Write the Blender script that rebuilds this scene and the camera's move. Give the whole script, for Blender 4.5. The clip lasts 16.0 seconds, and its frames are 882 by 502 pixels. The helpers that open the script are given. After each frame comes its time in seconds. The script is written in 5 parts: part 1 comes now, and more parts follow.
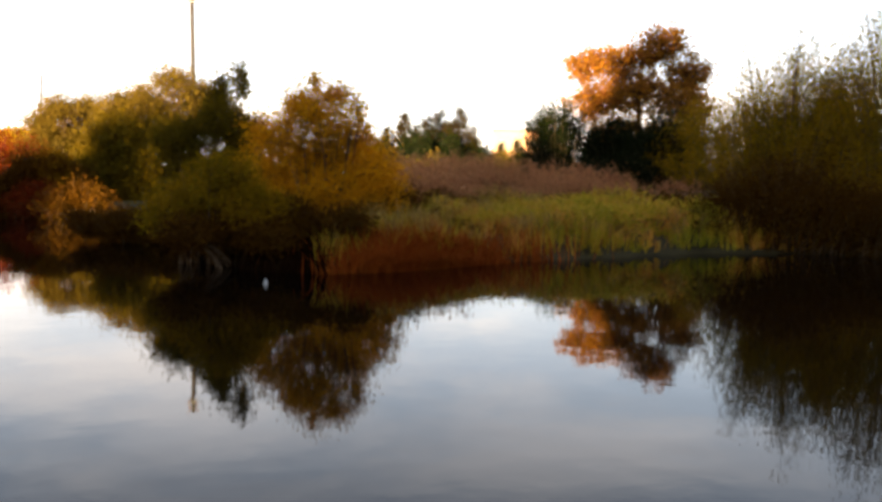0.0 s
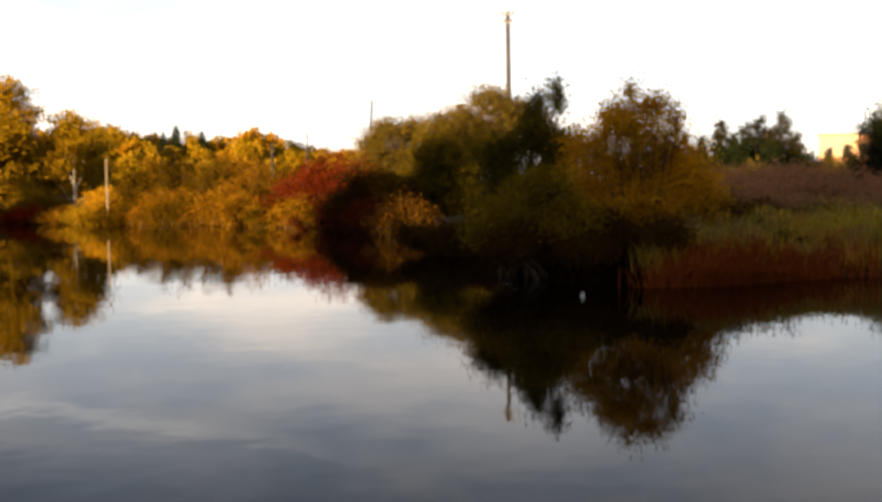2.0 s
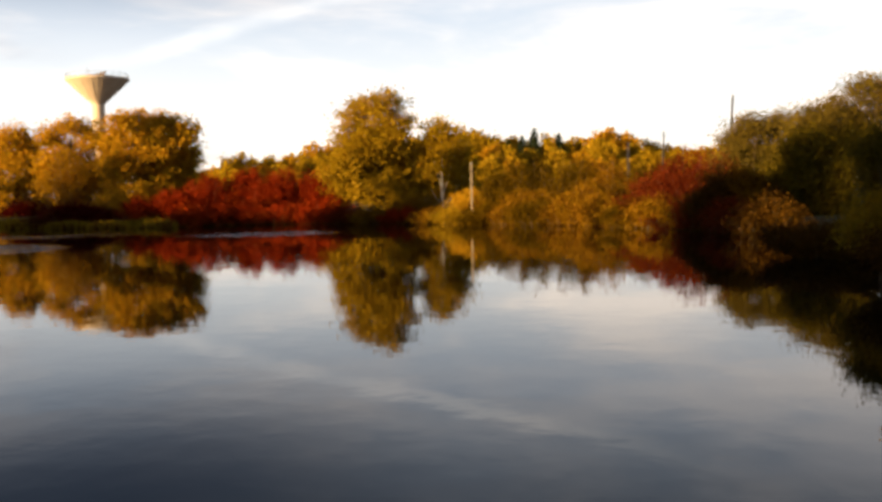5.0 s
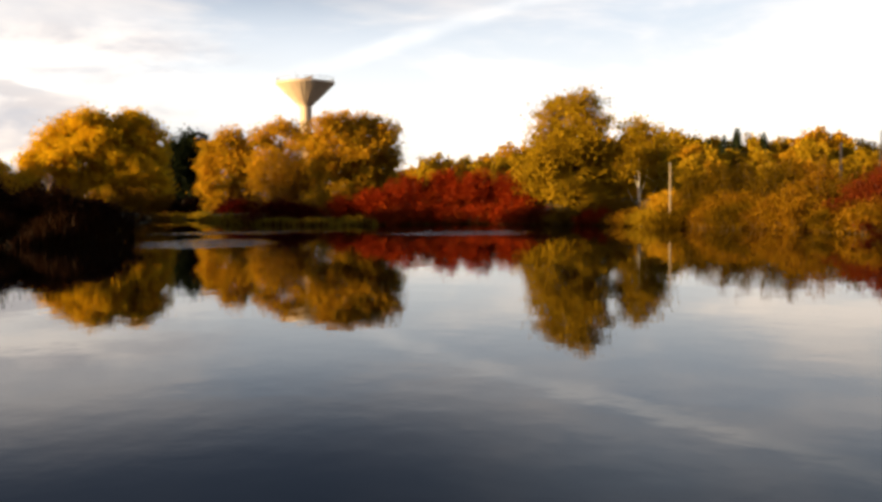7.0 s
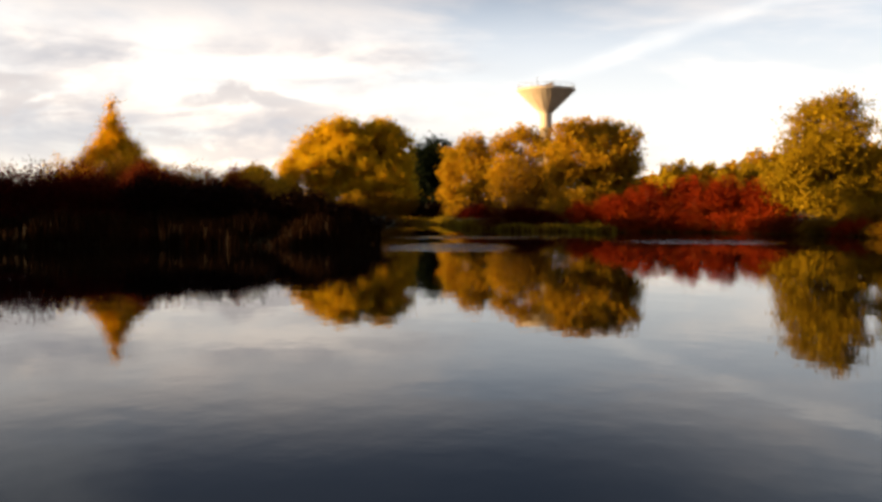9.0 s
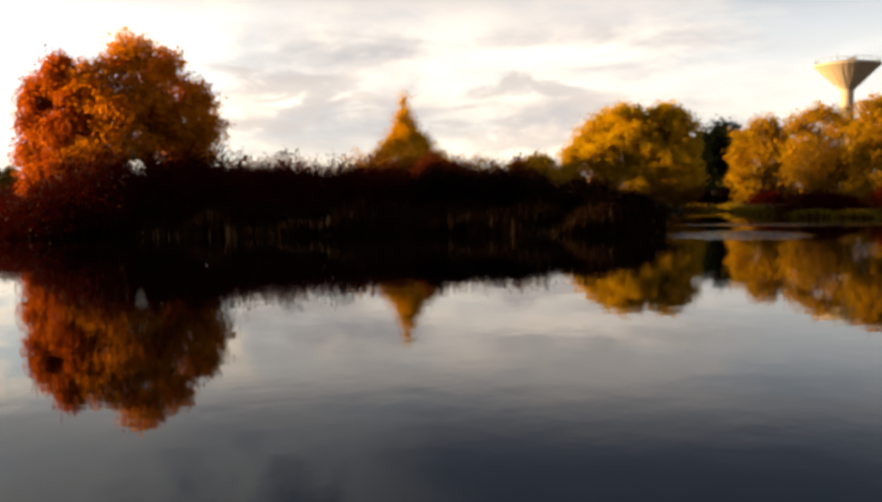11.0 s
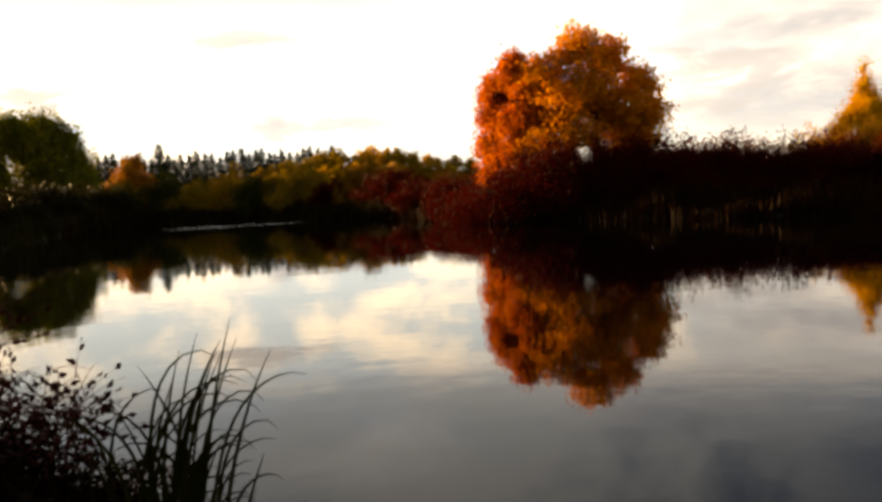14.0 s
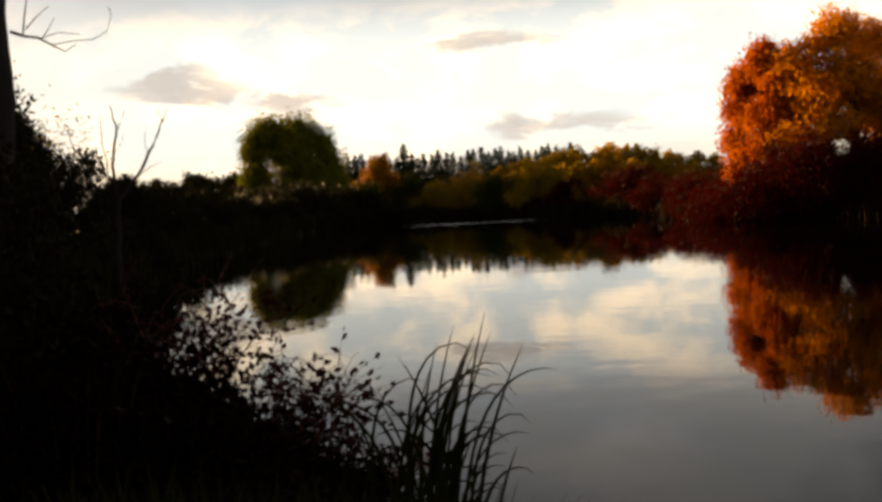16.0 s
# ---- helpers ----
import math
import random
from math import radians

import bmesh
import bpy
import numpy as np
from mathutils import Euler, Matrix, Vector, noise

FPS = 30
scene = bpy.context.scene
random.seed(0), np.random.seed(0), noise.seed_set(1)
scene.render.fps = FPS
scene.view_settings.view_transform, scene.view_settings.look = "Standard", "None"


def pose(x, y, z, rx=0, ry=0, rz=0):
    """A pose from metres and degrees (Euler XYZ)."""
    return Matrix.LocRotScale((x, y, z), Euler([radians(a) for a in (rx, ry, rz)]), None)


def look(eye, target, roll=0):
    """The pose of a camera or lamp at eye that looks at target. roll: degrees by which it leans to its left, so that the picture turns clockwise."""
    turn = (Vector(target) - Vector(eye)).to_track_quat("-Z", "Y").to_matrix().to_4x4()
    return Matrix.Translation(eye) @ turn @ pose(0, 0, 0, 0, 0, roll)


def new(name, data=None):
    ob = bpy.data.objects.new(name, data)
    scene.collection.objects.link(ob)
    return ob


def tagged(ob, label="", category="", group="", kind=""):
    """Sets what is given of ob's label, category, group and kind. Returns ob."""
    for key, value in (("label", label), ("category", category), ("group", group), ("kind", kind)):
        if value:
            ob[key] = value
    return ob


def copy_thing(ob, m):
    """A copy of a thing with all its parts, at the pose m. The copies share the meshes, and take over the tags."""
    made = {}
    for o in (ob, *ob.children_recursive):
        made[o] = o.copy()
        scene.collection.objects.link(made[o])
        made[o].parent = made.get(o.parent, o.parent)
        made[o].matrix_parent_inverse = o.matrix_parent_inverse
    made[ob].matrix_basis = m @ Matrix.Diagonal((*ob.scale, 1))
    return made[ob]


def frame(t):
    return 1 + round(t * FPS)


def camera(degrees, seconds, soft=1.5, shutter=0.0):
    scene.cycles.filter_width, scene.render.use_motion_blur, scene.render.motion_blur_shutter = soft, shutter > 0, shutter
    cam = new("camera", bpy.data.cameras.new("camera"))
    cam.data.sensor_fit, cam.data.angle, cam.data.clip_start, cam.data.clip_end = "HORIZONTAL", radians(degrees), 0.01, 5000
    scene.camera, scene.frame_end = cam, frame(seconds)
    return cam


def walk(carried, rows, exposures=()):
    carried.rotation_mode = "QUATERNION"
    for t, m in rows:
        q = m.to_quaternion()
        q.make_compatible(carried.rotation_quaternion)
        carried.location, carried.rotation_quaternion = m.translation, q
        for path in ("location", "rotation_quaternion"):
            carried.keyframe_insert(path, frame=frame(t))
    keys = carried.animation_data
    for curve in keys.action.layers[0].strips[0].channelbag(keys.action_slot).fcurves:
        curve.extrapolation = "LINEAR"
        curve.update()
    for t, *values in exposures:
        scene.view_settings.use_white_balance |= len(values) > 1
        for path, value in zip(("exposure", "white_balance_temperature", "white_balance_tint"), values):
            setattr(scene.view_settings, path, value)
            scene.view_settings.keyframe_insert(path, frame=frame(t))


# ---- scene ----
# The eye stands on the shore of a pond, 1.7 m over the water (z = 0), and turns to its left.
# Places are given as azimuth in degrees (counter-clockwise from +x) and distance in metres from the turning point.
cam = camera(48.78, 16.0, soft=3.5)
EYE_Z, ARM = 1.7, 0.3
STOPS = 2.0


def aim(az, tilt, roll):
    a = radians(az)
    eye = Vector((ARM * math.cos(a), ARM * math.sin(a), EYE_Z))
    return look(eye, eye + Vector((math.cos(a), math.sin(a), math.tan(radians(tilt)))), roll)


PATH = [(0, 71.74, -4.58, 0.85), (0.5, 76.68, -4.43, 0.43), (1, 81.46, -4.20, 0.07), (1.5, 85.80, -3.99, -0.18),
        (2, 89.94, -3.88, -0.47), (2.5, 93.91, -3.82, -0.80), (3, 97.76, -3.74, -1.01), (3.5, 101.30, -3.69, -1.08),
        (4, 104.66, -3.66, -1.19), (4.2, 105.98, -3.63, -1.20), (6.3, 117.66, -3.59, -0.92), (6.5, 118.93, -3.56, -0.88),
        (7, 121.89, -3.39, -0.65), (7.5, 125.09, -3.22, -0.50), (8, 128.48, -3.07, -0.33), (8.5, 132.07, -2.97, -0.10),
        (9, 135.78, -2.93, -0.08), (9.2, 137.40, -2.93, -0.15), (11.3, 154.85, -3.56, -1.12), (11.5, 156.60, -3.59, -1.25),
        (12, 161.04, -3.64, -1.65), (12.5, 165.54, -3.68, -2.09), (13, 169.99, -3.73, -2.61), (13.5, 174.17, -3.72, -2.90),
        (14, 177.95, -3.61, -2.94), (14.5, 181.42, -3.48, -2.95), (15, 184.90, -3.36, -3.03), (15.5, 188.36, -3.20, -3.07),
        (16, 191.84, -3.02, -3.19)]
EXPOSURE = ((0, 1.2, 6500), (0.5, 1.0, 6500), (1, 0.5, 6500), (1.5, 0.45, 6500), (2, 0.4, 6500), (2.5, 0.42, 6500), (3.5, 0.1, 6500), (6.5, 0.12, 6550), (8.5, 0.1, 6600), (11.5, 0.0, 7100), (13, 0.18, 7500), (14, 0.26, 7700), (15, 0.02, 7600), (15.5, -0.13, 7500), (16, -0.18, 7500))
walk(cam, [(t, aim(a, b, c)) for t, a, b, c in PATH], exposures=[(t, STOPS + e, k, 10) for t, e, k in EXPOSURE])

# ---- light ----
SUN_AZ, SUN_EL = 234.0, 5.2
sd = Vector((math.cos(radians(SUN_AZ)) * math.cos(radians(SUN_EL)), math.sin(radians(SUN_AZ)) * math.cos(radians(SUN_EL)), math.sin(radians(SUN_EL))))
sun = new("sun", bpy.data.lights.new("sun", "SUN"))
sun.data.energy, sun.data.angle, sun.data.color = 5.0, radians(0.6), (1.0, 0.70, 0.33)
sun.matrix_world = look(sd * 200, (0, 0, 0))


class Nodes:
    """A small helper to write node trees."""

    def __init__(self, tree):
        self.t = tree
        tree.nodes.clear()

    def add(self, kind, **kw):
        n = self.t.nodes.new(kind)
        for k, v in kw.items():
            if k.startswith("i_"):
                n.inputs[k[2:].replace("_", " ")].default_value = v
            else:
                setattr(n, k, v)
        return n

    def link(self, a, b):
        self.t.links.new(a, b)
        return b

    def val(self, socket, v):
        if hasattr(v, "links"):
            self.t.links.new(v, socket)
        else:
            socket.default_value = v

    def math(self, op, a, b=0.5, clamp=False):
        n = self.add("ShaderNodeMath", operation=op, use_clamp=clamp)
        self.val(n.inputs[0], a)
        self.val(n.inputs[1], b)
        return n.outputs[0]

    def mix(self, fac, a, b, blend="MIX"):
        n = self.add("ShaderNodeMix", data_type="RGBA", blend_type=blend)
        self.val(n.inputs[0], fac)
        self.val(n.inputs[6], a)
        self.val(n.inputs[7], b)
        return n.outputs[2]

    def ramp(self, fac, stops, mode="LINEAR"):
        n = self.add("ShaderNodeValToRGB")
        self.val(n.inputs[0], fac)
        e = n.color_ramp.elements
        n.color_ramp.interpolation = mode
        while len(e) < len(stops):
            e.new(0.5)
        for el, (p, c) in zip(e, stops):
            el.position, el.color = p, (c, c, c, 1) if isinstance(c, (int, float)) else (*c, 1)
        return n.outputs[0]

    def noise(self, vec, scale, detail=4, rough=0.5, distort=0.0):
        n = self.add("ShaderNodeTexNoise", i_Scale=scale, i_Detail=detail, i_Roughness=rough, i_Distortion=distort)
        if vec is not None:
            self.t.links.new(vec, n.inputs["Vector"])
        return n.outputs[0]


world = bpy.data.worlds.new("world")
world.use_nodes = True
scene.world = world
w = Nodes(world.node_tree)
sky = w.add("ShaderNodeTexSky", sky_type="NISHITA", sun_disc=False, sun_elevation=radians(SUN_EL), sun_rotation=radians(90 - SUN_AZ), dust_density=2.0, ozone_density=1.5)
co = w.add("ShaderNodeTexCoord")
sep = w.add("ShaderNodeSeparateXYZ")
w.link(co.outputs["Generated"], sep.inputs[0])
el = sep.outputs[2]
# clouds lie on a flat deck: project the direction on a plane
up = w.math("ADD", w.math("MAXIMUM", el, 0.0), 0.09)
plane = w.add("ShaderNodeCombineXYZ")
w.link(w.math("DIVIDE", sep.outputs[0], up), plane.inputs[0])
w.link(w.math("DIVIDE", sep.outputs[1], up), plane.inputs[1])
big = w.noise(plane.outputs[0], 0.42, 6, 0.55, 0.4)
thin = w.noise(plane.outputs[0], 1.3, 5, 0.6, 0.6)
mask = w.ramp(w.math("ADD", w.math("MULTIPLY", big, 0.75), w.math("MULTIPLY", thin, 0.25)), [(0.42, 0.0), (0.62, 1.0)], "EASE")
grad = w.ramp(el, [(0.0, (1.6, 1.48, 1.3)), (0.09, (1.45, 1.46, 1.46)), (0.2, (0.90, 1.02, 1.20)), (0.32, (0.47, 0.54, 0.68)), (1.0, (0.20, 0.25, 0.35))])
cloud = w.ramp(el, [(0.0, (1.5, 1.25, 1.0)), (0.12, (1.5, 1.32, 1.15)), (0.25, (0.92, 0.90, 0.92)), (0.4, (0.40, 0.42, 0.47)), (1.0, (0.22, 0.25, 0.30))])
base = w.mix(0.35, grad, w.mix(1.0, sky.outputs[0], (0.08, 0.08, 0.08, 1), "MULTIPLY"))
ang = w.math("ARCTAN2", sep.outputs[1], sep.outputs[0])


def toward(az, reach, low, high, soft=0.02):
    """1 toward an azimuth and between two heights of the sky, fading to 0."""
    c = w.ramp(w.math("COSINE", w.math("SUBTRACT", ang, radians(az))), [(math.cos(radians(reach)), 0.0), (math.cos(radians(reach * 0.35)), 1.0)], "EASE")
    h = w.ramp(el, [(max(low - 0.03, 0.0), 0.0), (low + soft, 1.0), (high, 1.0), (high + 0.06, 0.0)], "EASE")
    return w.math("MULTIPLY", c, h)


def flat_noise(stretch, scale, detail, lo, hi):
    mp = w.add("ShaderNodeMapping")
    mp.inputs["Scale"].default_value = (1, 1, stretch)
    w.link(co.outputs["Generated"], mp.inputs[0])
    return w.ramp(w.noise(mp.outputs[0], scale, detail, 0.55, 0.3), [(lo, 0.0), (hi, 1.0)], "EASE")


sheet = w.mix(mask, base, cloud)
# heavier blue-grey deck high over the spit
sheet = w.mix(w.math("MULTIPLY", toward(144, 36, 0.17, 0.5, 0.11), 0.94), sheet, (0.10, 0.14, 0.22, 1))
# paler broken cloud above the shaded shore
pale = w.math("MULTIPLY", toward(184, 36, 0.2, 0.5), flat_noise(1.6, 6.0, 5, 0.36, 0.62))
sheet = w.mix(w.math("MULTIPLY", pale, 0.75), sheet, (0.62, 0.64, 0.66, 1))
# sunlit puffs with blue gaps over the shaded shore
puffs = flat_noise(2.0, 13.0, 6, 0.42, 0.66)
sheet = w.mix(toward(188, 34, 0.05, 0.15), sheet, w.mix(puffs, (1.05, 1.15, 1.2, 1), (2.1, 1.78, 1.4, 1)))
# thin grey bank low over the spit, and grey streaks along the horizon
bank = w.math("MULTIPLY", toward(150, 20, 0.045, 0.14), flat_noise(3.2, 7.0, 8, 0.36, 0.66))
sheet = w.mix(w.math("MULTIPLY", bank, 0.9), sheet, (0.58, 0.58, 0.62, 1))
flat = w.add("ShaderNodeMapping")
flat.inputs["Scale"].default_value = (1, 1, 4.0)
w.link(co.outputs["Generated"], flat.inputs[0])
warp = w.noise(flat.outputs[0], 9.0, 8, 0.64, 0.5)


def streak(az, height, half, thick):
    """A drawn-out grey cloud at an azimuth and height of the sky, in degrees, with frayed edges."""
    a = radians(az)
    d = w.add("ShaderNodeVectorMath", operation="DOT_PRODUCT")
    w.link(co.outputs["Generated"], d.inputs[0])
    d.inputs[1].default_value = (-math.sin(a), math.cos(a), 0)
    fray = w.math("SUBTRACT", warp, 0.5)
    u = w.math("ADD", w.math("DIVIDE", d.outputs["Value"], radians(half)), w.math("MULTIPLY", fray, 3.0))
    v = w.math("ADD", w.math("DIVIDE", w.math("SUBTRACT", el, math.sin(radians(height))), radians(thick)), w.math("MULTIPLY", fray, 6.0))
    r = w.math("ADD", w.math("MULTIPLY", u, u), w.math("MULTIPLY", v, v))
    return w.ramp(r, [(0.0, 1.0), (1.5, 0.0)], "EASE")


for az, height, half, thick, deep in ((188.2, 8.8, 5.2, 0.6, 0.8), (206.4, 7.1, 4.4, 1.3, 0.85), (200.2, 6.2, 3.0, 0.8, 0.85), (184.3, 4.2, 4.8, 0.7, 0.7), (187.0, 3.7, 1.8, 0.6, 0.7),
                                      (160.0, 5.8, 5.5, 1.4, 0.8), (161.8, 3.8, 3.8, 0.8, 0.7), (146.0, 5.4, 5.2, 1.1, 0.8), (148.6, 3.4, 5.0, 1.0, 0.7)):
    sheet = w.mix(w.math("MULTIPLY", streak(az, height, half, thick), deep), sheet, (0.72, 0.67, 0.66, 1))
# an old contrail: a soft straight band across the sky
dot = w.add("ShaderNodeVectorMath", operation="DOT_PRODUCT")
w.link(co.outputs["Generated"], dot.inputs[0])
dot.inputs[1].default_value = (-0.1504, -0.2789, 0.9485)
ragged = w.math("MULTIPLY", w.math("SUBTRACT", w.noise(co.outputs["Generated"], 14.0, 4), 0.5), 0.014)
band = w.ramp(w.math("ABSOLUTE", w.math("ADD", dot.outputs["Value"], ragged)), [(0.0, 1.0), (0.012, 0.0)], "EASE")
band = w.math("MULTIPLY", band, w.math("MULTIPLY", toward(113, 22, 0.1, 0.4), flat_noise(1.0, 6.0, 3, 0.25, 0.6)))
final = w.mix(w.math("MULTIPLY", band, 0.42), sheet, (1.5, 1.42, 1.32, 1))
bg = w.add("ShaderNodeBackground", i_Strength=0.25)
w.link(final, bg.inputs[0])
out = w.add("ShaderNodeOutputWorld")
w.link(bg.outputs[0], out.inputs[0])


# ---- materials ----
def material(name):
    m = bpy.data.materials.new(name)
    m.use_nodes = True
    n = Nodes(m.node_tree)
    o = n.add("ShaderNodeOutputMaterial")
    return m, n, o


def leaf_material(name, cols, through_light=0.35, patch=0.5):
    """Foliage: every leaf takes its own colour, and larger patches lean to one or the other end of the range."""
    m, n, o = material(name)
    rnd = n.add("ShaderNodeNewGeometry").outputs["Random Per Island"]
    obj = n.add("ShaderNodeTexCoord").outputs["Object"]
    zone = n.noise(obj, 0.55, 3, 0.55)
    f = n.math("ADD", n.math("MULTIPLY", rnd, 1 - patch), n.math("MULTIPLY", n.ramp(zone, [(0.32, 0.0), (0.68, 1.0)]), patch))
    stops = [(i / (len(cols) - 1), c) for i, c in enumerate(cols)]
    col = n.ramp(f, stops)
    fine = n.noise(obj, 14.0, 2)
    col = n.mix(n.math("MULTIPLY", fine, 0.6), col, n.mix(1.0, col, (0.45, 0.36, 0.3, 1), "MULTIPLY"))
    p = n.add("ShaderNodeBsdfPrincipled", i_Roughness=0.55, i_IOR=1.35)
    p.inputs["Specular IOR Level"].default_value = 0.04
    n.link(col, p.inputs["Base Color"])
    tr = n.add("ShaderNodeBsdfTranslucent")
    n.link(col, tr.inputs[0])
    mx = n.add("ShaderNodeMixShader", i_Fac=through_light)
    n.link(p.outputs[0], mx.inputs[1])
    n.link(tr.outputs[0], mx.inputs[2])
    n.link(mx.outputs[0], o.inputs[0])
    return m


def rough_material(name, a, b, scale=6.0, bump=0.3, rough=0.9, stretch=(1, 1, 1), metal=0.0):
    m, n, o = material(name)
    mp = n.add("ShaderNodeMapping")
    n.link(n.add("ShaderNodeTexCoord").outputs["Object"], mp.inputs[0])
    mp.inputs["Scale"].default_value = stretch
    large = n.noise(mp.outputs[0], scale * 0.17, 3)
    small = n.noise(mp.outputs[0], scale, 6, 0.65)
    col = n.ramp(n.math("ADD", n.math("MULTIPLY", large, 0.45), n.math("MULTIPLY", small, 0.55)), [(0.3, a), (0.7, b)])
    p = n.add("ShaderNodeBsdfPrincipled", i_Roughness=rough, i_Metallic=metal)
    p.inputs["Specular IOR Level"].default_value = 0.5 if rough < 0.8 else 0.12
    n.link(col, p.inputs["Base Color"])
    bp = n.add("ShaderNodeBump", i_Strength=bump, i_Distance=0.05)
    n.link(small, bp.inputs["Height"])
    n.link(bp.outputs[0], p.inputs["Normal"])
    n.link(p.outputs[0], o.inputs[0])
    return m


M_BARK = rough_material("bark", (0.010, 0.007, 0.005), (0.032, 0.023, 0.017), 9, 0.8, stretch=(3, 3, 0.6))
M_TWIG = rough_material("twig", (0.05, 0.035, 0.022), (0.13, 0.085, 0.05), 12, 0.3)
M_REDTWIG = rough_material("red_twig", (0.09, 0.025, 0.02), (0.2, 0.07, 0.04), 12, 0.3)
M_BIRCH = rough_material("birch_bark", (0.28, 0.25, 0.21), (0.62, 0.58, 0.52), 5, 0.4, stretch=(1, 1, 3))
# red twig darkened to carry the thicket's shade
M_SHADETWIG = rough_material("twig_shaded", (0.016, 0.007, 0.005), (0.05, 0.018, 0.012), 12, 0.3)
M_POLE = rough_material("weathered_pole_wood", (0.018, 0.016, 0.015), (0.045, 0.04, 0.037), 7, 0.4, stretch=(5, 5, 0.4))
M_PALEWOOD = rough_material("bleached_post_wood", (0.16, 0.12, 0.08), (0.28, 0.22, 0.16), 7, 0.4, stretch=(5, 5, 0.4))
M_STEEL = rough_material("dull_steel", (0.10, 0.10, 0.10), (0.22, 0.21, 0.20), 8, 0.2, 0.6)
M_CERAMIC = rough_material("brown_ceramic", (0.12, 0.05, 0.03), (0.2, 0.1, 0.06), 8, 0.05, 0.25)
M_CONCRETE = rough_material("tower_concrete", (0.33, 0.25, 0.19), (0.45, 0.36, 0.28), 0.5, 0.3, stretch=(1, 1, 0.3))
M_ROOF = rough_material("tower_roof_felt", (0.16, 0.12, 0.10), (0.27, 0.2, 0.16), 0.8, 0.2)
M_BRICK = rough_material("far_brick_wall", (0.42, 0.22, 0.14), (0.52, 0.3, 0.2), 1.5, 0.2)
M_PALE = rough_material("white_plastic", (0.3, 0.3, 0.3), (0.5, 0.49, 0.48), 9, 0.2, 0.5)
M_GROUND = rough_material("meadow_soil", (0.02, 0.016, 0.008), (0.06, 0.05, 0.02), 1.2, 0.6)

L_OLIVE = leaf_material("leaf_olive", [(0.0914, 0.0686, 0.0027), (0.1886, 0.1287, 0.0036), (0.3101, 0.1699, 0.0054), (0.1458, 0.1141, 0.0063)], 0.25)
L_POPLAR = leaf_material("leaf_poplar", [(0.035, 0.046, 0.003), (0.081, 0.092, 0.005), (0.163, 0.151, 0.009), (0.232, 0.175, 0.009)])
L_YELLOW = leaf_material("leaf_yellow_willow", [(0.0394, 0.0255, 0.001), (0.0884, 0.0498, 0.001), (0.1115, 0.062, 0.001), (0.0721, 0.031, 0.001)], 0.45)
L_WILLOW = leaf_material("leaf_bank_willow", [(0.2768, 0.1574, 0.0028), (0.6178, 0.2918, 0.0056), (0.747, 0.3587, 0.0066), (0.5184, 0.1705, 0.0056)], 0.3)
# dark green willow leaf, lowered further to hold the bank's shade
L_DARKWILLOW = leaf_material("leaf_dark_willow_shade", [(0.012, 0.019, 0.001), (0.025, 0.031, 0.002), (0.044, 0.044, 0.003), (0.063, 0.050, 0.003)])
# brown brush leaf; the shaded foot of the willows is in this colour too
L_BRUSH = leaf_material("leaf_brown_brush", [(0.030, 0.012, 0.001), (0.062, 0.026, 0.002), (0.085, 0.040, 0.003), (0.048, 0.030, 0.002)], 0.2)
# near-black leaf: the shade of the backlit bank is in the colour
L_SHADE = leaf_material("leaf_bank_shade", [(0.008, 0.007, 0.001), (0.018, 0.014, 0.002), (0.030, 0.020, 0.003)], 0.15)
L_GREENWILLOW = leaf_material("leaf_green_willow", [(0.0472, 0.0408, 0.0024), (0.089, 0.068, 0.004), (0.1362, 0.0918, 0.0049), (0.1047, 0.0629, 0.004)], 0.25)
L_RUSSET = leaf_material("leaf_thinning_russet", [(0.1268, 0.0756, 0.0079), (0.234, 0.1058, 0.0132), (0.2925, 0.131, 0.0158), (0.2048, 0.0756, 0.0198), (0.273, 0.1512, 0.0119)])
L_DULLOLIVE = leaf_material("leaf_dull_olive", [(0.050, 0.040, 0.008), (0.090, 0.064, 0.010), (0.120, 0.082, 0.012), (0.075, 0.058, 0.012)], 0.25)
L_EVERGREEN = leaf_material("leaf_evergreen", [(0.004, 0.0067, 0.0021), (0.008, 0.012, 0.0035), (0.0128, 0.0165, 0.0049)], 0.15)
L_BROWNOAK = leaf_material("leaf_russet", [(0.1084, 0.1112, 0.0032), (0.2789, 0.1326, 0.0056), (0.3856, 0.1547, 0.0048), (0.2344, 0.0749, 0.008), (0.3217, 0.1782, 0.0096)], 0.3)
L_RED = leaf_material("leaf_red", [(0.0775, 0.009, 0.001), (0.1837, 0.014, 0.001), (0.25, 0.028, 0.002), (0.1975, 0.057, 0.002)])
# dimmer copy of the red leaf for bushes meant to be out of the sun
L_SHADYRED = leaf_material("leaf_red_in_shade", [(0.054, 0.0072, 0.0018), (0.102, 0.0135, 0.0027), (0.132, 0.0252, 0.0045), (0.084, 0.027, 0.0054)])
# the shade on the spit is put into the next two leaf colours
L_REDSHADE = leaf_material("leaf_red_shaded", [(0.0177, 0.0008, 0.0), (0.0385, 0.0016, 0.0), (0.0522, 0.0035, 0.001), (0.0281, 0.0047, 0.001)])
L_BROWNSHADE = leaf_material("leaf_brown_shaded", [(0.0039, 0.0013, 0.0004), (0.0088, 0.0025, 0.0008), (0.0154, 0.005, 0.001)])
L_RUST = leaf_material("leaf_rust", [(0.094, 0.037, 0.002), (0.161, 0.071, 0.003), (0.194, 0.106, 0.003), (0.127, 0.039, 0.003)])
L_GOLD = leaf_material("leaf_gold", [(0.338, 0.2218, 0.008), (0.563, 0.3419, 0.0072), (0.653, 0.3788, 0.0096), (0.406, 0.2411, 0.0072)], 0.45)
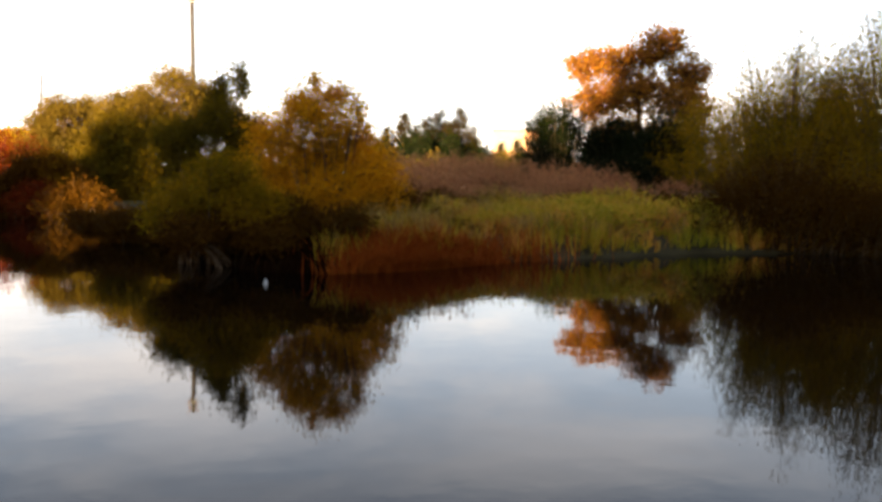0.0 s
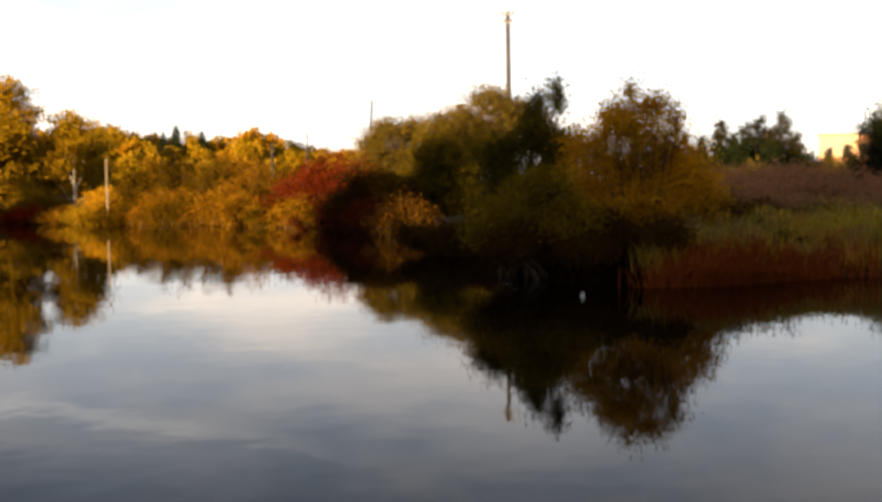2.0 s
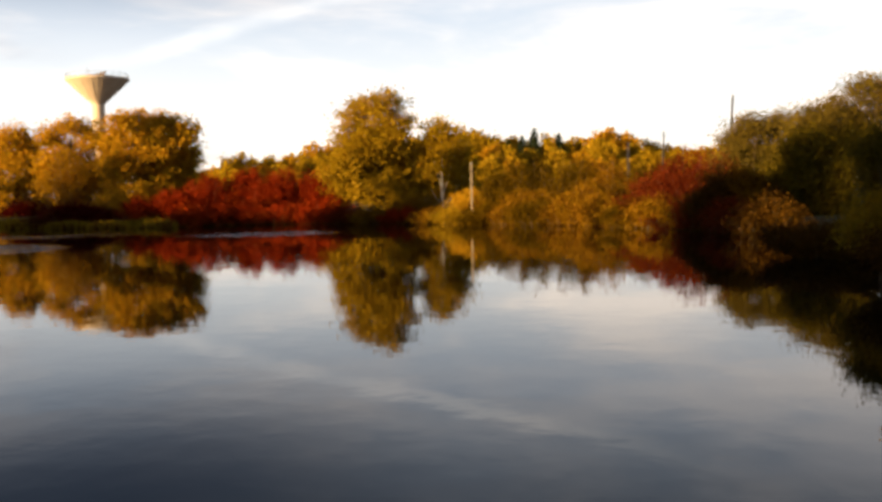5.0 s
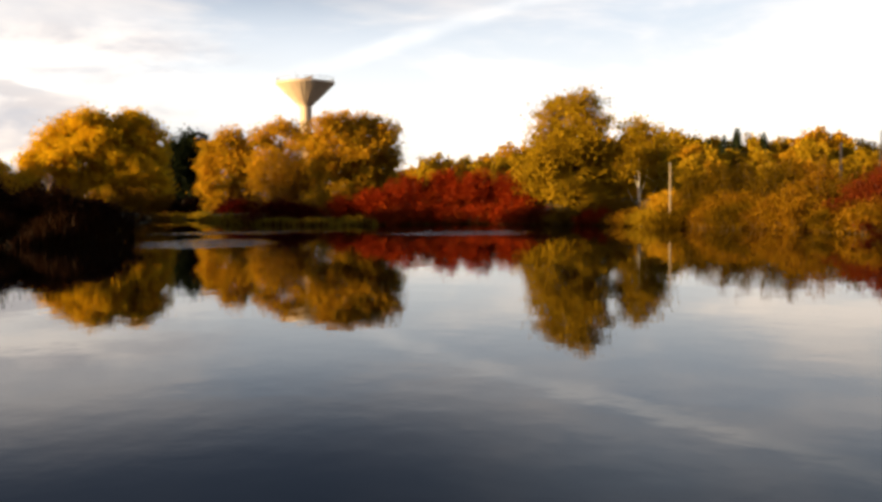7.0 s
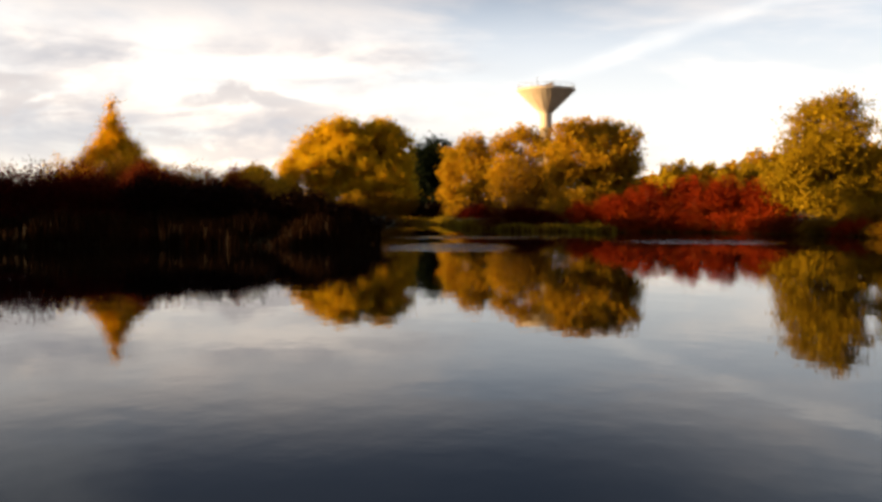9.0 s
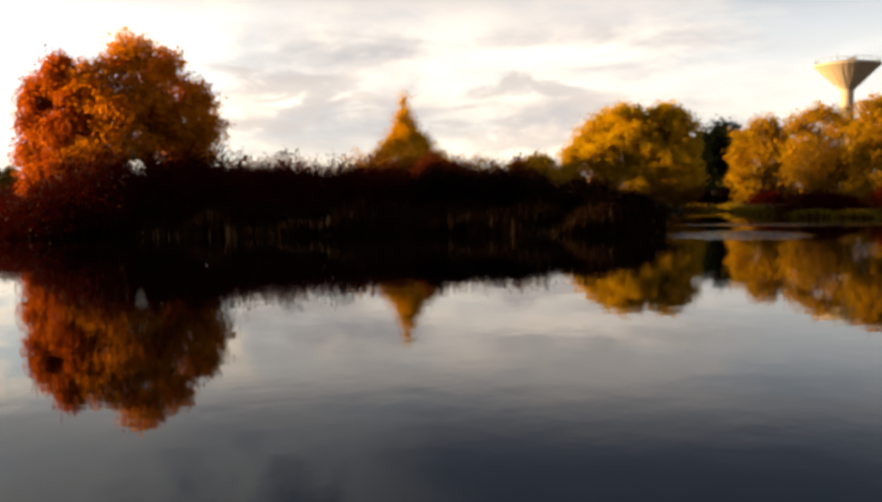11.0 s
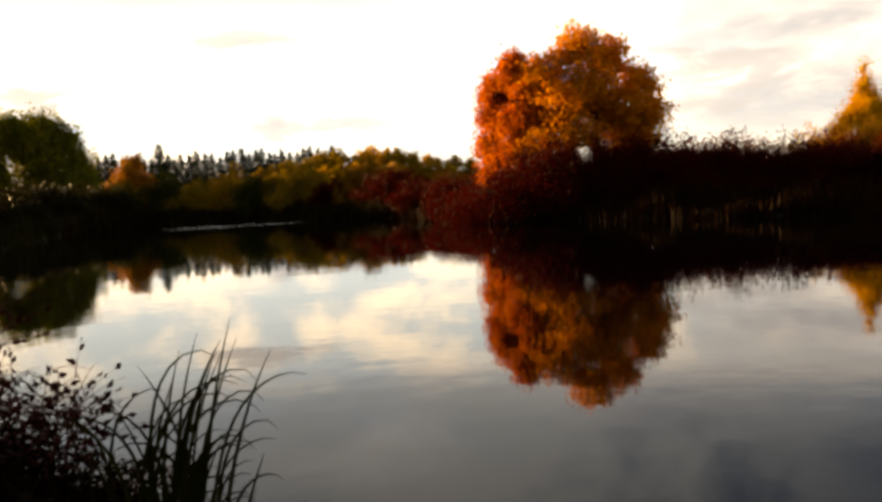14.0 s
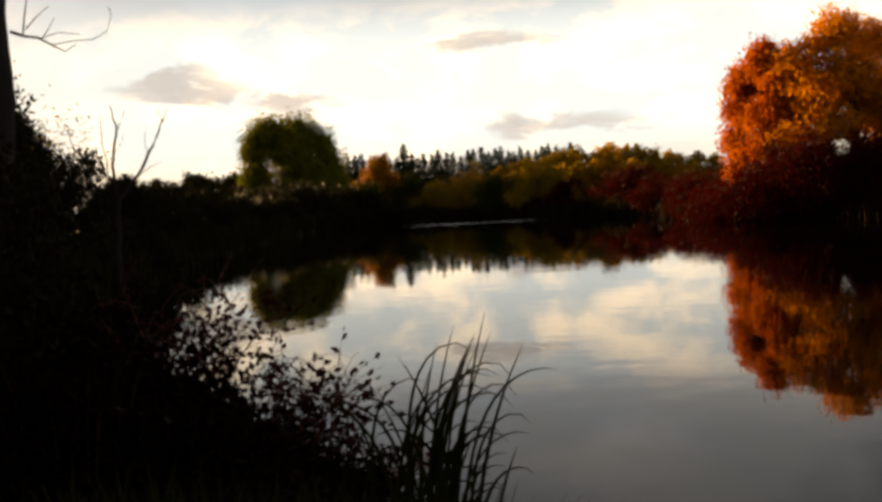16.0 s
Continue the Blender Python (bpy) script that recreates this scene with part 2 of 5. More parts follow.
L_LARCH = leaf_material("larch_needles", [(0.391, 0.1925, 0.0028), (0.598, 0.308, 0.0031), (0.69, 0.3784, 0.0045), (0.483, 0.176, 0.0031)], 0.2)
L_GREENGOLD = leaf_material("leaf_green_gold", [(0.1558, 0.1268, 0.0054), (0.3429, 0.1966, 0.0081), (0.4978, 0.247, 0.009), (0.2327, 0.1562, 0.0063)], 0.45)
L_TALL = leaf_material("leaf_tall_tree", [(0.1192, 0.0882, 0.0034), (0.2644, 0.1667, 0.0067), (0.3468, 0.2065, 0.0076), (0.1734, 0.1146, 0.005)], 0.45)
# red leaf darkened for the tree shade on the near bank
L_NEAR = leaf_material("leaf_near_shaded", [(0.016, 0.004, 0.003), (0.042, 0.009, 0.006), (0.07, 0.016, 0.009)], 0.3)
L_ORANGE = leaf_material("leaf_maple_orange", [(0.3612, 0.0918, 0.004), (0.6248, 0.1893, 0.005), (0.6983, 0.2811, 0.006), (0.5418, 0.0829, 0.007)], 0.45)
L_SCARLET = leaf_material("leaf_maple_scarlet", [(0.2465, 0.0406, 0.004), (0.4309, 0.0764, 0.0064), (0.5134, 0.1349, 0.0064), (0.3493, 0.0538, 0.0048)], 0.45)
L_SPRUCE = leaf_material("spruce_needles", [(0.007, 0.012, 0.006), (0.015, 0.022, 0.009), (0.025, 0.030, 0.010)], 0.1)
# reed green, darkened to hold the shade of the near bank
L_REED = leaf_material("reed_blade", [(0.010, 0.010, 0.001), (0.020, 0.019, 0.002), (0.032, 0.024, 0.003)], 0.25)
L_DRYREED = leaf_material("dry_reed", [(0.042, 0.016, 0.003), (0.080, 0.035, 0.003), (0.102, 0.054, 0.006)], 0.25)
# dead reed brown, darkened to stand in for shade
L_REEDSHADE = leaf_material("dead_reed_shaded", [(0.006, 0.002, 0.0005), (0.014, 0.005, 0.001), (0.022, 0.008, 0.002)], 0.3)
L_RUSTREED = leaf_material("rust_sedge", [(0.195, 0.0396, 0.008), (0.351, 0.0792, 0.012), (0.429, 0.132, 0.02)], 0.25)
L_GRASS = leaf_material("meadow_grass", [(0.1134, 0.1341, 0.0131), (0.3206, 0.297, 0.0242), (0.5651, 0.3711, 0.0362), (0.6399, 0.2821, 0.0564), (0.3766, 0.148, 0.0323)], 0.3, 0.75)
L_STRAW = leaf_material("straw_grass", [(0.224, 0.154, 0.042), (0.364, 0.252, 0.070), (0.280, 0.140, 0.049)], 0.3)
L_LITGRASS = leaf_material("pale_grass", [(0.1264, 0.098, 0.0056), (0.2224, 0.1519, 0.008), (0.2856, 0.1686, 0.0136)], 0.3)
L_WEED = leaf_material("dry_weed", [(0.2038, 0.0855, 0.0361), (0.3903, 0.1584, 0.0721), (0.4743, 0.2345, 0.1015), (0.3227, 0.1654, 0.0361)], 0.2)


def water_material():
    m, n, o = material("pond_water")
    pos = n.add("ShaderNodeNewGeometry").outputs["Position"]
    fine = n.noise(pos, 2.2, 3, 0.5)
    swell = n.noise(pos, 0.5, 2, 0.5)
    # breeze patches where the surface is ruffled
    ruffle = 0.0
    for az, d, along, across, turn in ((121, 42, 4.5, 3.0, 121), (135.6, 36.5, 3.4, 4.2, 135), (133.0, 46, 6.0, 2.4, 133), (189.6, 66, 7.0, 3.0, 184)):
        mp = n.add("ShaderNodeMapping", vector_type="TEXTURE")
        mp.inputs["Location"].default_value = (d * math.cos(radians(az)), d * math.sin(radians(az)), 0)
        mp.inputs["Rotation"].default_value = (0, 0, radians(turn - 90))
        mp.inputs["Scale"].default_value = (along, across, 1)
        n.link(pos, mp.inputs[0])
        ln = n.add("ShaderNodeVectorMath", operation="LENGTH")
        n.link(mp.outputs[0], ln.inputs[0])
        ruffle = n.math("MAXIMUM", n.math("SUBTRACT", 1.0, ln.outputs["Value"], True), ruffle)
    gust = n.noise(pos, 0.7, 3, 0.6)
    ruffle = n.math("MULTIPLY", n.ramp(n.math("MULTIPLY", ruffle, n.math("MULTIPLY", n.noise(pos, 0.45, 3, 0.6), 2.0)), [(0.12, 0.0), (0.55, 1.0)], "EASE"), n.ramp(gust, [(0.38, 0.1), (0.62, 1.0)]))
    chop = n.noise(pos, 9.0, 3, 0.6)
    h = n.math("ADD", n.math("MULTIPLY", fine, 0.0016), n.math("MULTIPLY", swell, 0.0035))
    h = n.math("ADD", h, n.math("MULTIPLY", n.math("MULTIPLY", chop, ruffle), 0.075))
    bp = n.add("ShaderNodeBump", i_Strength=1.0, i_Distance=1.0)
    n.link(h, bp.inputs["Height"])
    p = n.add("ShaderNodeBsdfPrincipled", i_Roughness=0.02, i_IOR=1.26)
    p.inputs["Base Color"].default_value = (0.0015, 0.0012, 0.001, 1)
    n.link(bp.outputs[0], p.inputs["Normal"])
    n.link(p.outputs[0], o.inputs[0])
    return m


M_WATER = water_material()

# ---- mesh tools ----
rng = np.random.default_rng(7)


def mesh_of(name, verts, faces, mat, smooth=False):
    """A mesh from vertex and face arrays; all faces have the same number of corners."""
    verts, faces = np.asarray(verts, np.float32), np.asarray(faces, np.int32)
    me = bpy.data.meshes.new(name)
    k = faces.shape[1]
    me.vertices.add(len(verts))
    me.vertices.foreach_set("co", verts.ravel())
    me.loops.add(faces.size)
    me.loops.foreach_set("vertex_index", faces.ravel())
    me.polygons.add(len(faces))
    me.polygons.foreach_set("loop_start", np.arange(0, faces.size, k, dtype=np.int32))
    me.polygons.foreach_set("use_smooth", np.full(len(faces), smooth))
    me.update(calc_edges=True)
    me.materials.append(mat)
    return me


def unit(v):
    return v / np.maximum(np.linalg.norm(v, axis=1, keepdims=True), 1e-6)


def leaf_mesh(name, pos, way, length, ratio, mat, simple=False):
    """Leaves: folded diamonds that start at pos and point along way; simple ones are single triangles."""
    n = len(pos)
    way = unit(way)
    side = unit(np.cross(way, rng.normal(size=(n, 3))))
    fold = np.cross(way, side)
    L = np.asarray(length)[:, None] * np.ones((n, 1))
    mid = pos + way * L * 0.45
    if simple:
        v = np.stack([mid + side * L * ratio * 0.66, pos + way * L, pos - side * L * ratio * 0.66], 1).reshape(-1, 3)
        return mesh_of(name, v, np.arange(3 * n).reshape(-1, 3), mat)
    v = np.stack([pos, mid + side * L * ratio * 0.5 + fold * L * 0.08, pos + way * L, mid - side * L * ratio * 0.5 + fold * L * 0.08], 1).reshape(-1, 3)
    i = np.arange(n)[:, None] * 4
    f = np.concatenate([i + [0, 1, 2], i + [0, 2, 3]], 1).reshape(-1, 3)
    return mesh_of(name, v, f, mat)


class Tubes:
    """Collects tapered tubes along polylines."""

    def __init__(self):
        self.v, self.f, self.n = [], [], 0

    def add(self, pts, radii, sides=5):
        pts = np.asarray(pts, float)
        k = len(pts)
        t = unit(np.gradient(pts, axis=0))
        ref = np.where(np.abs(t[:, 2:3]) < 0.9, [[0, 0, 1.0]], [[1.0, 0, 0]])
        a = unit(np.cross(t, ref))
        b = np.cross(t, a)
        ang = np.arange(sides) * 2 * math.pi / sides
        ring = a[:, None, :] * np.cos(ang)[None, :, None] + b[:, None, :] * np.sin(ang)[None, :, None]
        self.v.append((pts[:, None, :] + ring * np.asarray(radii)[:, None, None]).reshape(-1, 3))
        i, j = np.arange(k - 1)[:, None] * sides, np.arange(sides)[None, :]
        jn = (j + 1) % sides
        self.f.append(np.stack([i + j, i + jn, i + sides + jn, i + sides + j], -1).reshape(-1, 4) + self.n)
        self.n += k * sides

    def mesh(self, name, mat):
        return mesh_of(name, np.concatenate(self.v), np.concatenate(self.f), mat, True)


def bend(a, b, sag, k=6):
    """A curve from a to b, bowed by the vector sag."""
    s = np.linspace(0, 1, k)[:, None]
    return np.asarray(a) * (1 - s) + np.asarray(b) * s + np.asarray(sag) * (4 * s * (1 - s))


def child(name, me, parent, label=""):
    ob = new(name, me)
    ob.parent = parent
    return tagged(ob, label)


def part(name, bm, mat, parent, label=""):
    me = bpy.data.meshes.new(name)
    bm.to_mesh(me)
    bm.free()
    me.materials.append(mat)
    return child(name, me, parent, label)


def at(az, d, z=0.0):
    return Vector((d * math.cos(radians(az)), d * math.sin(radians(az)), z))


# ---- the ground ----
FAR = ((20, 3), (30, 10), (40, 22), (48, 24), (57, 22.5), (62, 20.5), (68, 19), (74, 17.2), (78, 16.6), (83, 17.0), (86, 20.5), (88.5, 27), (91, 31), (93, 34), (97, 38.5), (102, 43),
       (107, 46), (114, 51), (121, 54), (126, 54), (131, 56), (134, 60), (136.5, 74), (138.8, 74), (139.6, 39), (141, 38.5), (145, 38), (150, 39), (156, 40),
       (162, 40.5), (168, 43), (173, 47), (176, 52), (181, 64), (186, 74), (190, 82), (195, 84), (198, 72), (201, 52), (205, 36), (208, 24), (210, 13.5), (214, 9.5), (218, 7.5), (224, 5))
NEAR = ((20, 3), (30, 2.6), (60, 2.4), (120, 2.4), (170, 2.6), (180, 3.0), (187, 3.6), (191, 4.4), (196, 5.0), (203, 5.6), (210, 6.5), (218, 7.4), (224, 5))


def curve_at(table, az):
    return float(np.interp(az, [p[0] for p in table], [p[1] for p in table]))


def ground_z(az, r):
    az = az % 360
    if not 20 < az < 224:
        return min(0.35 + 0.004 * r, 1.5)
    far, near = curve_at(FAR, az), curve_at(NEAR, az)
    inside = min(r - near, far - r)
    if inside > 0:
        return max(-1.2, -0.05 - 0.5 * inside)
    out = -inside
    z = 0.45 * (1 - math.exp(-out / 0.6)) - 0.05 + 0.006 * min(out, 60)
    if r > far and 86 < az < 140:
        low = 0.4 * math.exp(-(out / 3.5) ** 2) * min(1, (az - 86) / 4, (140 - az) / 2)
        z = max(z - low, -0.05 + 0.05 * min(out, 2))
    if r > far and 50 < az < 80:
        z += 0.5 * (1 - math.exp(-out / 9.0)) * min(1, (az - 50) / 6, (80 - az) / 4)
    if r > far and 140 < az < 178:
        z += 0.5 * (1 - math.exp(-out / 7.0)) * min(1, (az - 140) / 6, (178 - az) / 5)
    return z


def build_ground():
    azs = np.arange(0, 360, 1.0)
    radii = np.concatenate([(0.004,), np.linspace(0.3, 12, 28), np.linspace(12.6, 80, 64), np.geomspace(83, 4500, 26)])
    v = [(0, 0, ground_z(230, 0))]
    for r in radii:
        for a in azs:
            p = at(a, r)
            v.append((p.x, p.y, ground_z(a, r) + 0.05 * noise.noise((p.x * 0.4, p.y * 0.4, 0)) * (r < 90)))
    n = len(azs)
    f = []
    for i in range(len(radii) - 1):
        for j in range(n):
            k = (j + 1) % n
            f.append((1 + i * n + j, 1 + (i + 1) * n + j, 1 + (i + 1) * n + k, 1 + i * n + k))
    ob = new("ground", mesh_of("ground", v, f, M_GROUND, True))
    tagged(ob, "dark soil and rough meadow round the pond", "ground", kind="structure")
    bm = bmesh.new()
    bmesh.ops.create_grid(bm, x_segments=2, y_segments=2, size=95)
    me = bpy.data.meshes.new("water")
    bm.to_mesh(me)
    bm.free()
    me.materials.append(M_WATER)
    tagged(new("water", me), "still dark pond water mirroring trees and sky", "water", kind="structure")


build_ground()


# ---- plants ----
def stand(name, label, category, az, d, group="", z=None):
    """The empty on the ground that carries a plant; its x runs across the view from the pond and its y away from it."""
    ob = new(name)
    ob.matrix_world = Matrix.Translation(at(az, d, ground_z(az, d) - 0.04 if z is None else z)) @ Matrix.Rotation(radians(az - 90), 4, "Z")
    return tagged(ob, label, category, group)


def fitted(pos, tubes, wide, deep, high):
    """Scales leaves and wood so that the crown fills the given width, depth and height."""
    lo, hi = np.percentile(pos[:, 0], (0.4, 99.6))
    k = np.array([wide / (hi - lo), deep / np.ptp(np.percentile(pos[:, 1], (1, 99))), high / np.percentile(pos[:, 2], 99.93)])
    for t in tubes:
        t.v = [v * k for v in t.v]
    return pos * k


def stuff(name, me, parent, label=""):
    return tagged(child(name, me, parent, label), kind="stuff")


def shrub(name, label, az, d, wide, deep, high, leaf, twig=M_TWIG, stems=60, leaves=110, size=0.12, ratio=0.45, scatter=0.09, shoots=0, category="bush", skew=0.0, group="", z=None):
    """A many-stemmed bush: lumpy mounds of leafy shoots that rise from the base and arch outwards."""
    ob = stand(name, label, category, az, d, group, z)
    if d > 30:
        leaves, size = int(leaves * 1.9), size * 0.72
    elif d > 15:
        leaves, size = int(leaves * 2.0), size * 0.6
    tubes = Tubes()
    pos, way = [], []
    mounds = [(rng.uniform(-0.36, 0.36), rng.uniform(-0.3, 0.3), rng.uniform(0.72, 1.0), rng.uniform(0.2, 0.34)) for _ in range(7)]
    mounds[0] = (0.05, 0.0, 1.0, 0.3)
    for i in range(stems + shoots):
        mx, my, mz, mr = mounds[i % 7]
        a, q = rng.uniform(0, 2 * math.pi), math.sqrt(rng.uniform())
        x, y = (mx + math.cos(a) * q * mr) * wide, (my + math.sin(a) * q * mr) * deep
        edge = min(1.0, math.hypot(x / wide, y / deep) * 2)
        z = high * mz * math.sqrt(max(0.06, 1 - 0.6 * q * q)) * math.sqrt(max(0.1, 1 - 0.75 * edge ** 2.5)) * rng.uniform(0.74, 1.0) * (1 + skew * x / wide)
        if i >= stems:
            z = high * mz * rng.uniform(0.84, 0.96) * math.sqrt(max(0.2, 1 - 0.75 * edge ** 2.5))
        foot = np.array([x * 0.6, y * 0.6, 0.0])
        tip = np.array([x, y, z])
        path = bend(foot, tip, (-x * 0.08, -y * 0.08, 0.06 * z), 6)
        tubes.add(path[::1], np.linspace(0.016, 0.003, 6) * (0.5 + high / 6), 3)
        k = leaves
        s = rng.uniform(0.02, 1.02, k) ** (0.62 if i < stems else 0.5)
        seg = np.clip(s * 5, 0, 4.999)
        j = seg.astype(int)
        fr = np.clip(seg - j, 0, 1)[:, None]
        p = path[j] * (1 - fr) + path[j + 1] * fr
        sc = min(scatter * (0.5 + 0.5 * wide), 0.05 + 0.03 * wide) if i < stems else 0.03 + 0.012 * wide
        p = p + rng.normal(0, 1, (k, 3)) * sc * np.array([1, 1, 0.7])
        p[:, 2] = np.abs(p[:, 2]) + 0.01
        pos.append(p)
        way.append(unit(p - foot - np.array([0, 0, high * 0.25])) * 0.7 + rng.normal(0, 0.6, (k, 3)) + [0, 0, 0.1])
    pos, way = np.concatenate(pos), np.concatenate(way)
    pos = fitted(pos, [tubes], wide, deep, high)
    stuff("branchwork", tubes.mesh("branchwork", twig), ob)
    stuff("foliage", leaf_mesh("foliage", pos, way, size * rng.uniform(0.6, 1.35, len(pos)), ratio, leaf, d > 15), ob)
    return ob


def auto_blobs(wide, deep, high, count, low=0.1, dome=0.6):
    """The lobes of an ordinary rounded crown: x, y, z and the three radii, in metres."""
    rows = []
    for i in range(count):
        t = low + (0.84 - low) * (i + rng.uniform(0.2, 0.8)) / count
        reach = math.sqrt(max(0.05, 1 - max(0.0, (t - 0.35) / 0.62) ** 2)) * dome
        a = i * 2.39996 + rng.uniform(0, 1)
        r = rng.uniform(0.55, 0.95) * reach
        k = rng.uniform(0.85, 1.2)
        rows.append((math.cos(a) * r * wide / 2, math.sin(a) * r * deep / 2, t * high, 0.23 * wide * k, 0.23 * deep * k, 0.15 * high * k))
    return rows


def tree(name, label, az, d, wide, high, leaf, bark=M_BARK, trunk=0.18, leaves=9000, size=0.16, ratio=0.65, category="tree", deep=None, group="", blobs=None, gaps=0.25, tuft=0.2, lobes=10, per=34, stretch=1.0, bare=0, fork=0.35, core=0.22, bush=False, z=None):
    """A tree: tapered trunk, limbs to the lobes of the crown, twigs to tufts of leaves; the tufts leave uneven gaps.
    blobs: the lobes as x, z, radius across and radius up, in metres; bare: leafless twig ends that stand out of the crown;
    bush: many stems from the ground in place of one trunk."""
    ob = stand(name, label, category, az, d, group, z)
    deep = deep or wide
    if blobs is None:
        rows = auto_blobs(wide, deep, high, lobes)
    else:
        rows = []
        for i, (x, z, rx, rz) in enumerate(blobs):
            rows.append((x, (0.22 * deep if i % 2 else -0.2 * deep) * rng.uniform(0.4, 1.0), z, rx, max(rx, 0.3 * deep * min(1.0, rx / (0.2 * wide))), rz))
    wood, limbs = Tubes(), Tubes()
    top = max(r[2] for r in rows)
    tx = np.mean([r[0] for r in rows if r[2] > 0.75 * top])
    spine = bend((0.3 * tx, 0, -0.1), (tx, 0, top), (rng.normal(0, 0.012) * high, rng.normal(0, 0.02) * high, 0), 9)
    wood.add(spine, trunk * np.linspace(1.25, 0.1, 9) ** 1.1, 9)
    area = np.array([r[3] * r[5] for r in rows]) ** 0.9
    share = area / area.sum()
    pos, way, wide_leaf = [], [], []
    seed = rng.uniform(0, 50)
    for (x, y, z, rx, ry, rz), part_of in zip(rows, share):
        c = np.array([x, y, z])
        h0 = min(max(0.1 * top, z - fork * high * rng.uniform(0.6, 1.0)), 0.9 * top)
        j = (h0 / top) * 8
        k0 = min(int(j), 7)
        start = spine[k0] * (1 - (j - k0)) + spine[k0 + 1] * (j - k0)
        if bush:
            for k in range(4):
                foot = np.array([0.45 * x, 0.45 * y, 0.0]) + rng.normal(0, 0.12, 3) * [1, 1, 0]
                limbs.add(bend(foot, c + rng.normal(0, 0.35, 3) * [rx, ry, rz], (-0.1 * x, 0, 0.05 * z), 6), trunk * np.linspace(0.5, 0.12, 6), 4)
        else:
            limbs.add(bend(start, c, (0, 0, -0.04 * high), 6), trunk * (1 - 0.75 * h0 / top) * np.linspace(0.5, 0.12, 6), 6)
        n = int(leaves * part_of * core)
        g = unit(rng.normal(0, 1, (n, 3)))
        p = c + g * rng.uniform(0.05, 1.0, (n, 1)) ** 0.45 * np.array([rx, ry, rz]) * 0.78
        p = p[p[:, 2] > 0.02]
        pos.append(p)
        way.append(rng.normal(0, 1, p.shape))
        wide_leaf.append(np.full(len(p), 1.9))
        n = max(6, int(leaves * part_of / per))
        way0 = unit(rng.normal(0, 1, (n, 3)))
        for g in way0:
            q = rng.uniform(0.15, 1.0) ** 0.42 * (1 + 0.1 * rng.normal())
            cc = c + g * q * np.array([rx, ry, rz])
            if noise.noise(Vector(cc * (1.8 / max(tuft * 2.4, 0.3))) + Vector((seed, 0, 0))) < gaps * 1.6 - 0.72:
                continue
            cc[2] = max(cc[2], 0.08)
            limbs.add(bend(c, cc, (0, 0, 0.04 * rz), 3), trunk * np.array([0.10, 0.06, 0.02]), 3)
            k = int(per * rng.uniform(0.5, 1.5))
            sp = tuft * rng.uniform(0.65, 1.35) * np.array([1, 1, 0.72 * stretch])
            e = rng.normal(0, 1, (k, 3))
            p = cc + e * sp
            p[:, 2] = np.maximum(p[:, 2], 0.02)
            pos.append(p)
            wide_leaf.append(np.full(k, 1.15))
            way.append(unit(e) * 0.5 + g * 0.5 + rng.normal(0, 0.6, (k, 3)) + [0, 0, -0.1])
    for i in range(bare):
        x, y, z, rx, ry, rz = rows[int(rng.integers(len(rows)))]
        if z < 0.6 * top:
            continue
        a = rng.uniform(-1.1, 1.1)
        tip = np.array([x + math.sin(a) * rx * 1.25, y + rng.normal(0, 0.3) * ry, z + math.cos(a) * rz * 1.3])
        limbs.add(bend((x, y, z), tip, (rng.normal(0, 0.05), 0, 0.05), 5), trunk * np.linspace(0.1, 0.02, 5), 3)
    pos, way = np.concatenate(pos), np.concatenate(way)
    if not bush:
        child("trunk", wood.mesh("trunk", bark), ob)
    stuff("branchwork", limbs.mesh("branchwork", bark), ob)
    stuff("foliage" if bush else "crown", leaf_mesh("crown", pos, way, size * np.concatenate(wide_leaf) * rng.uniform(0.6, 1.4, len(pos)), ratio, leaf, d > 30), ob)
    return ob


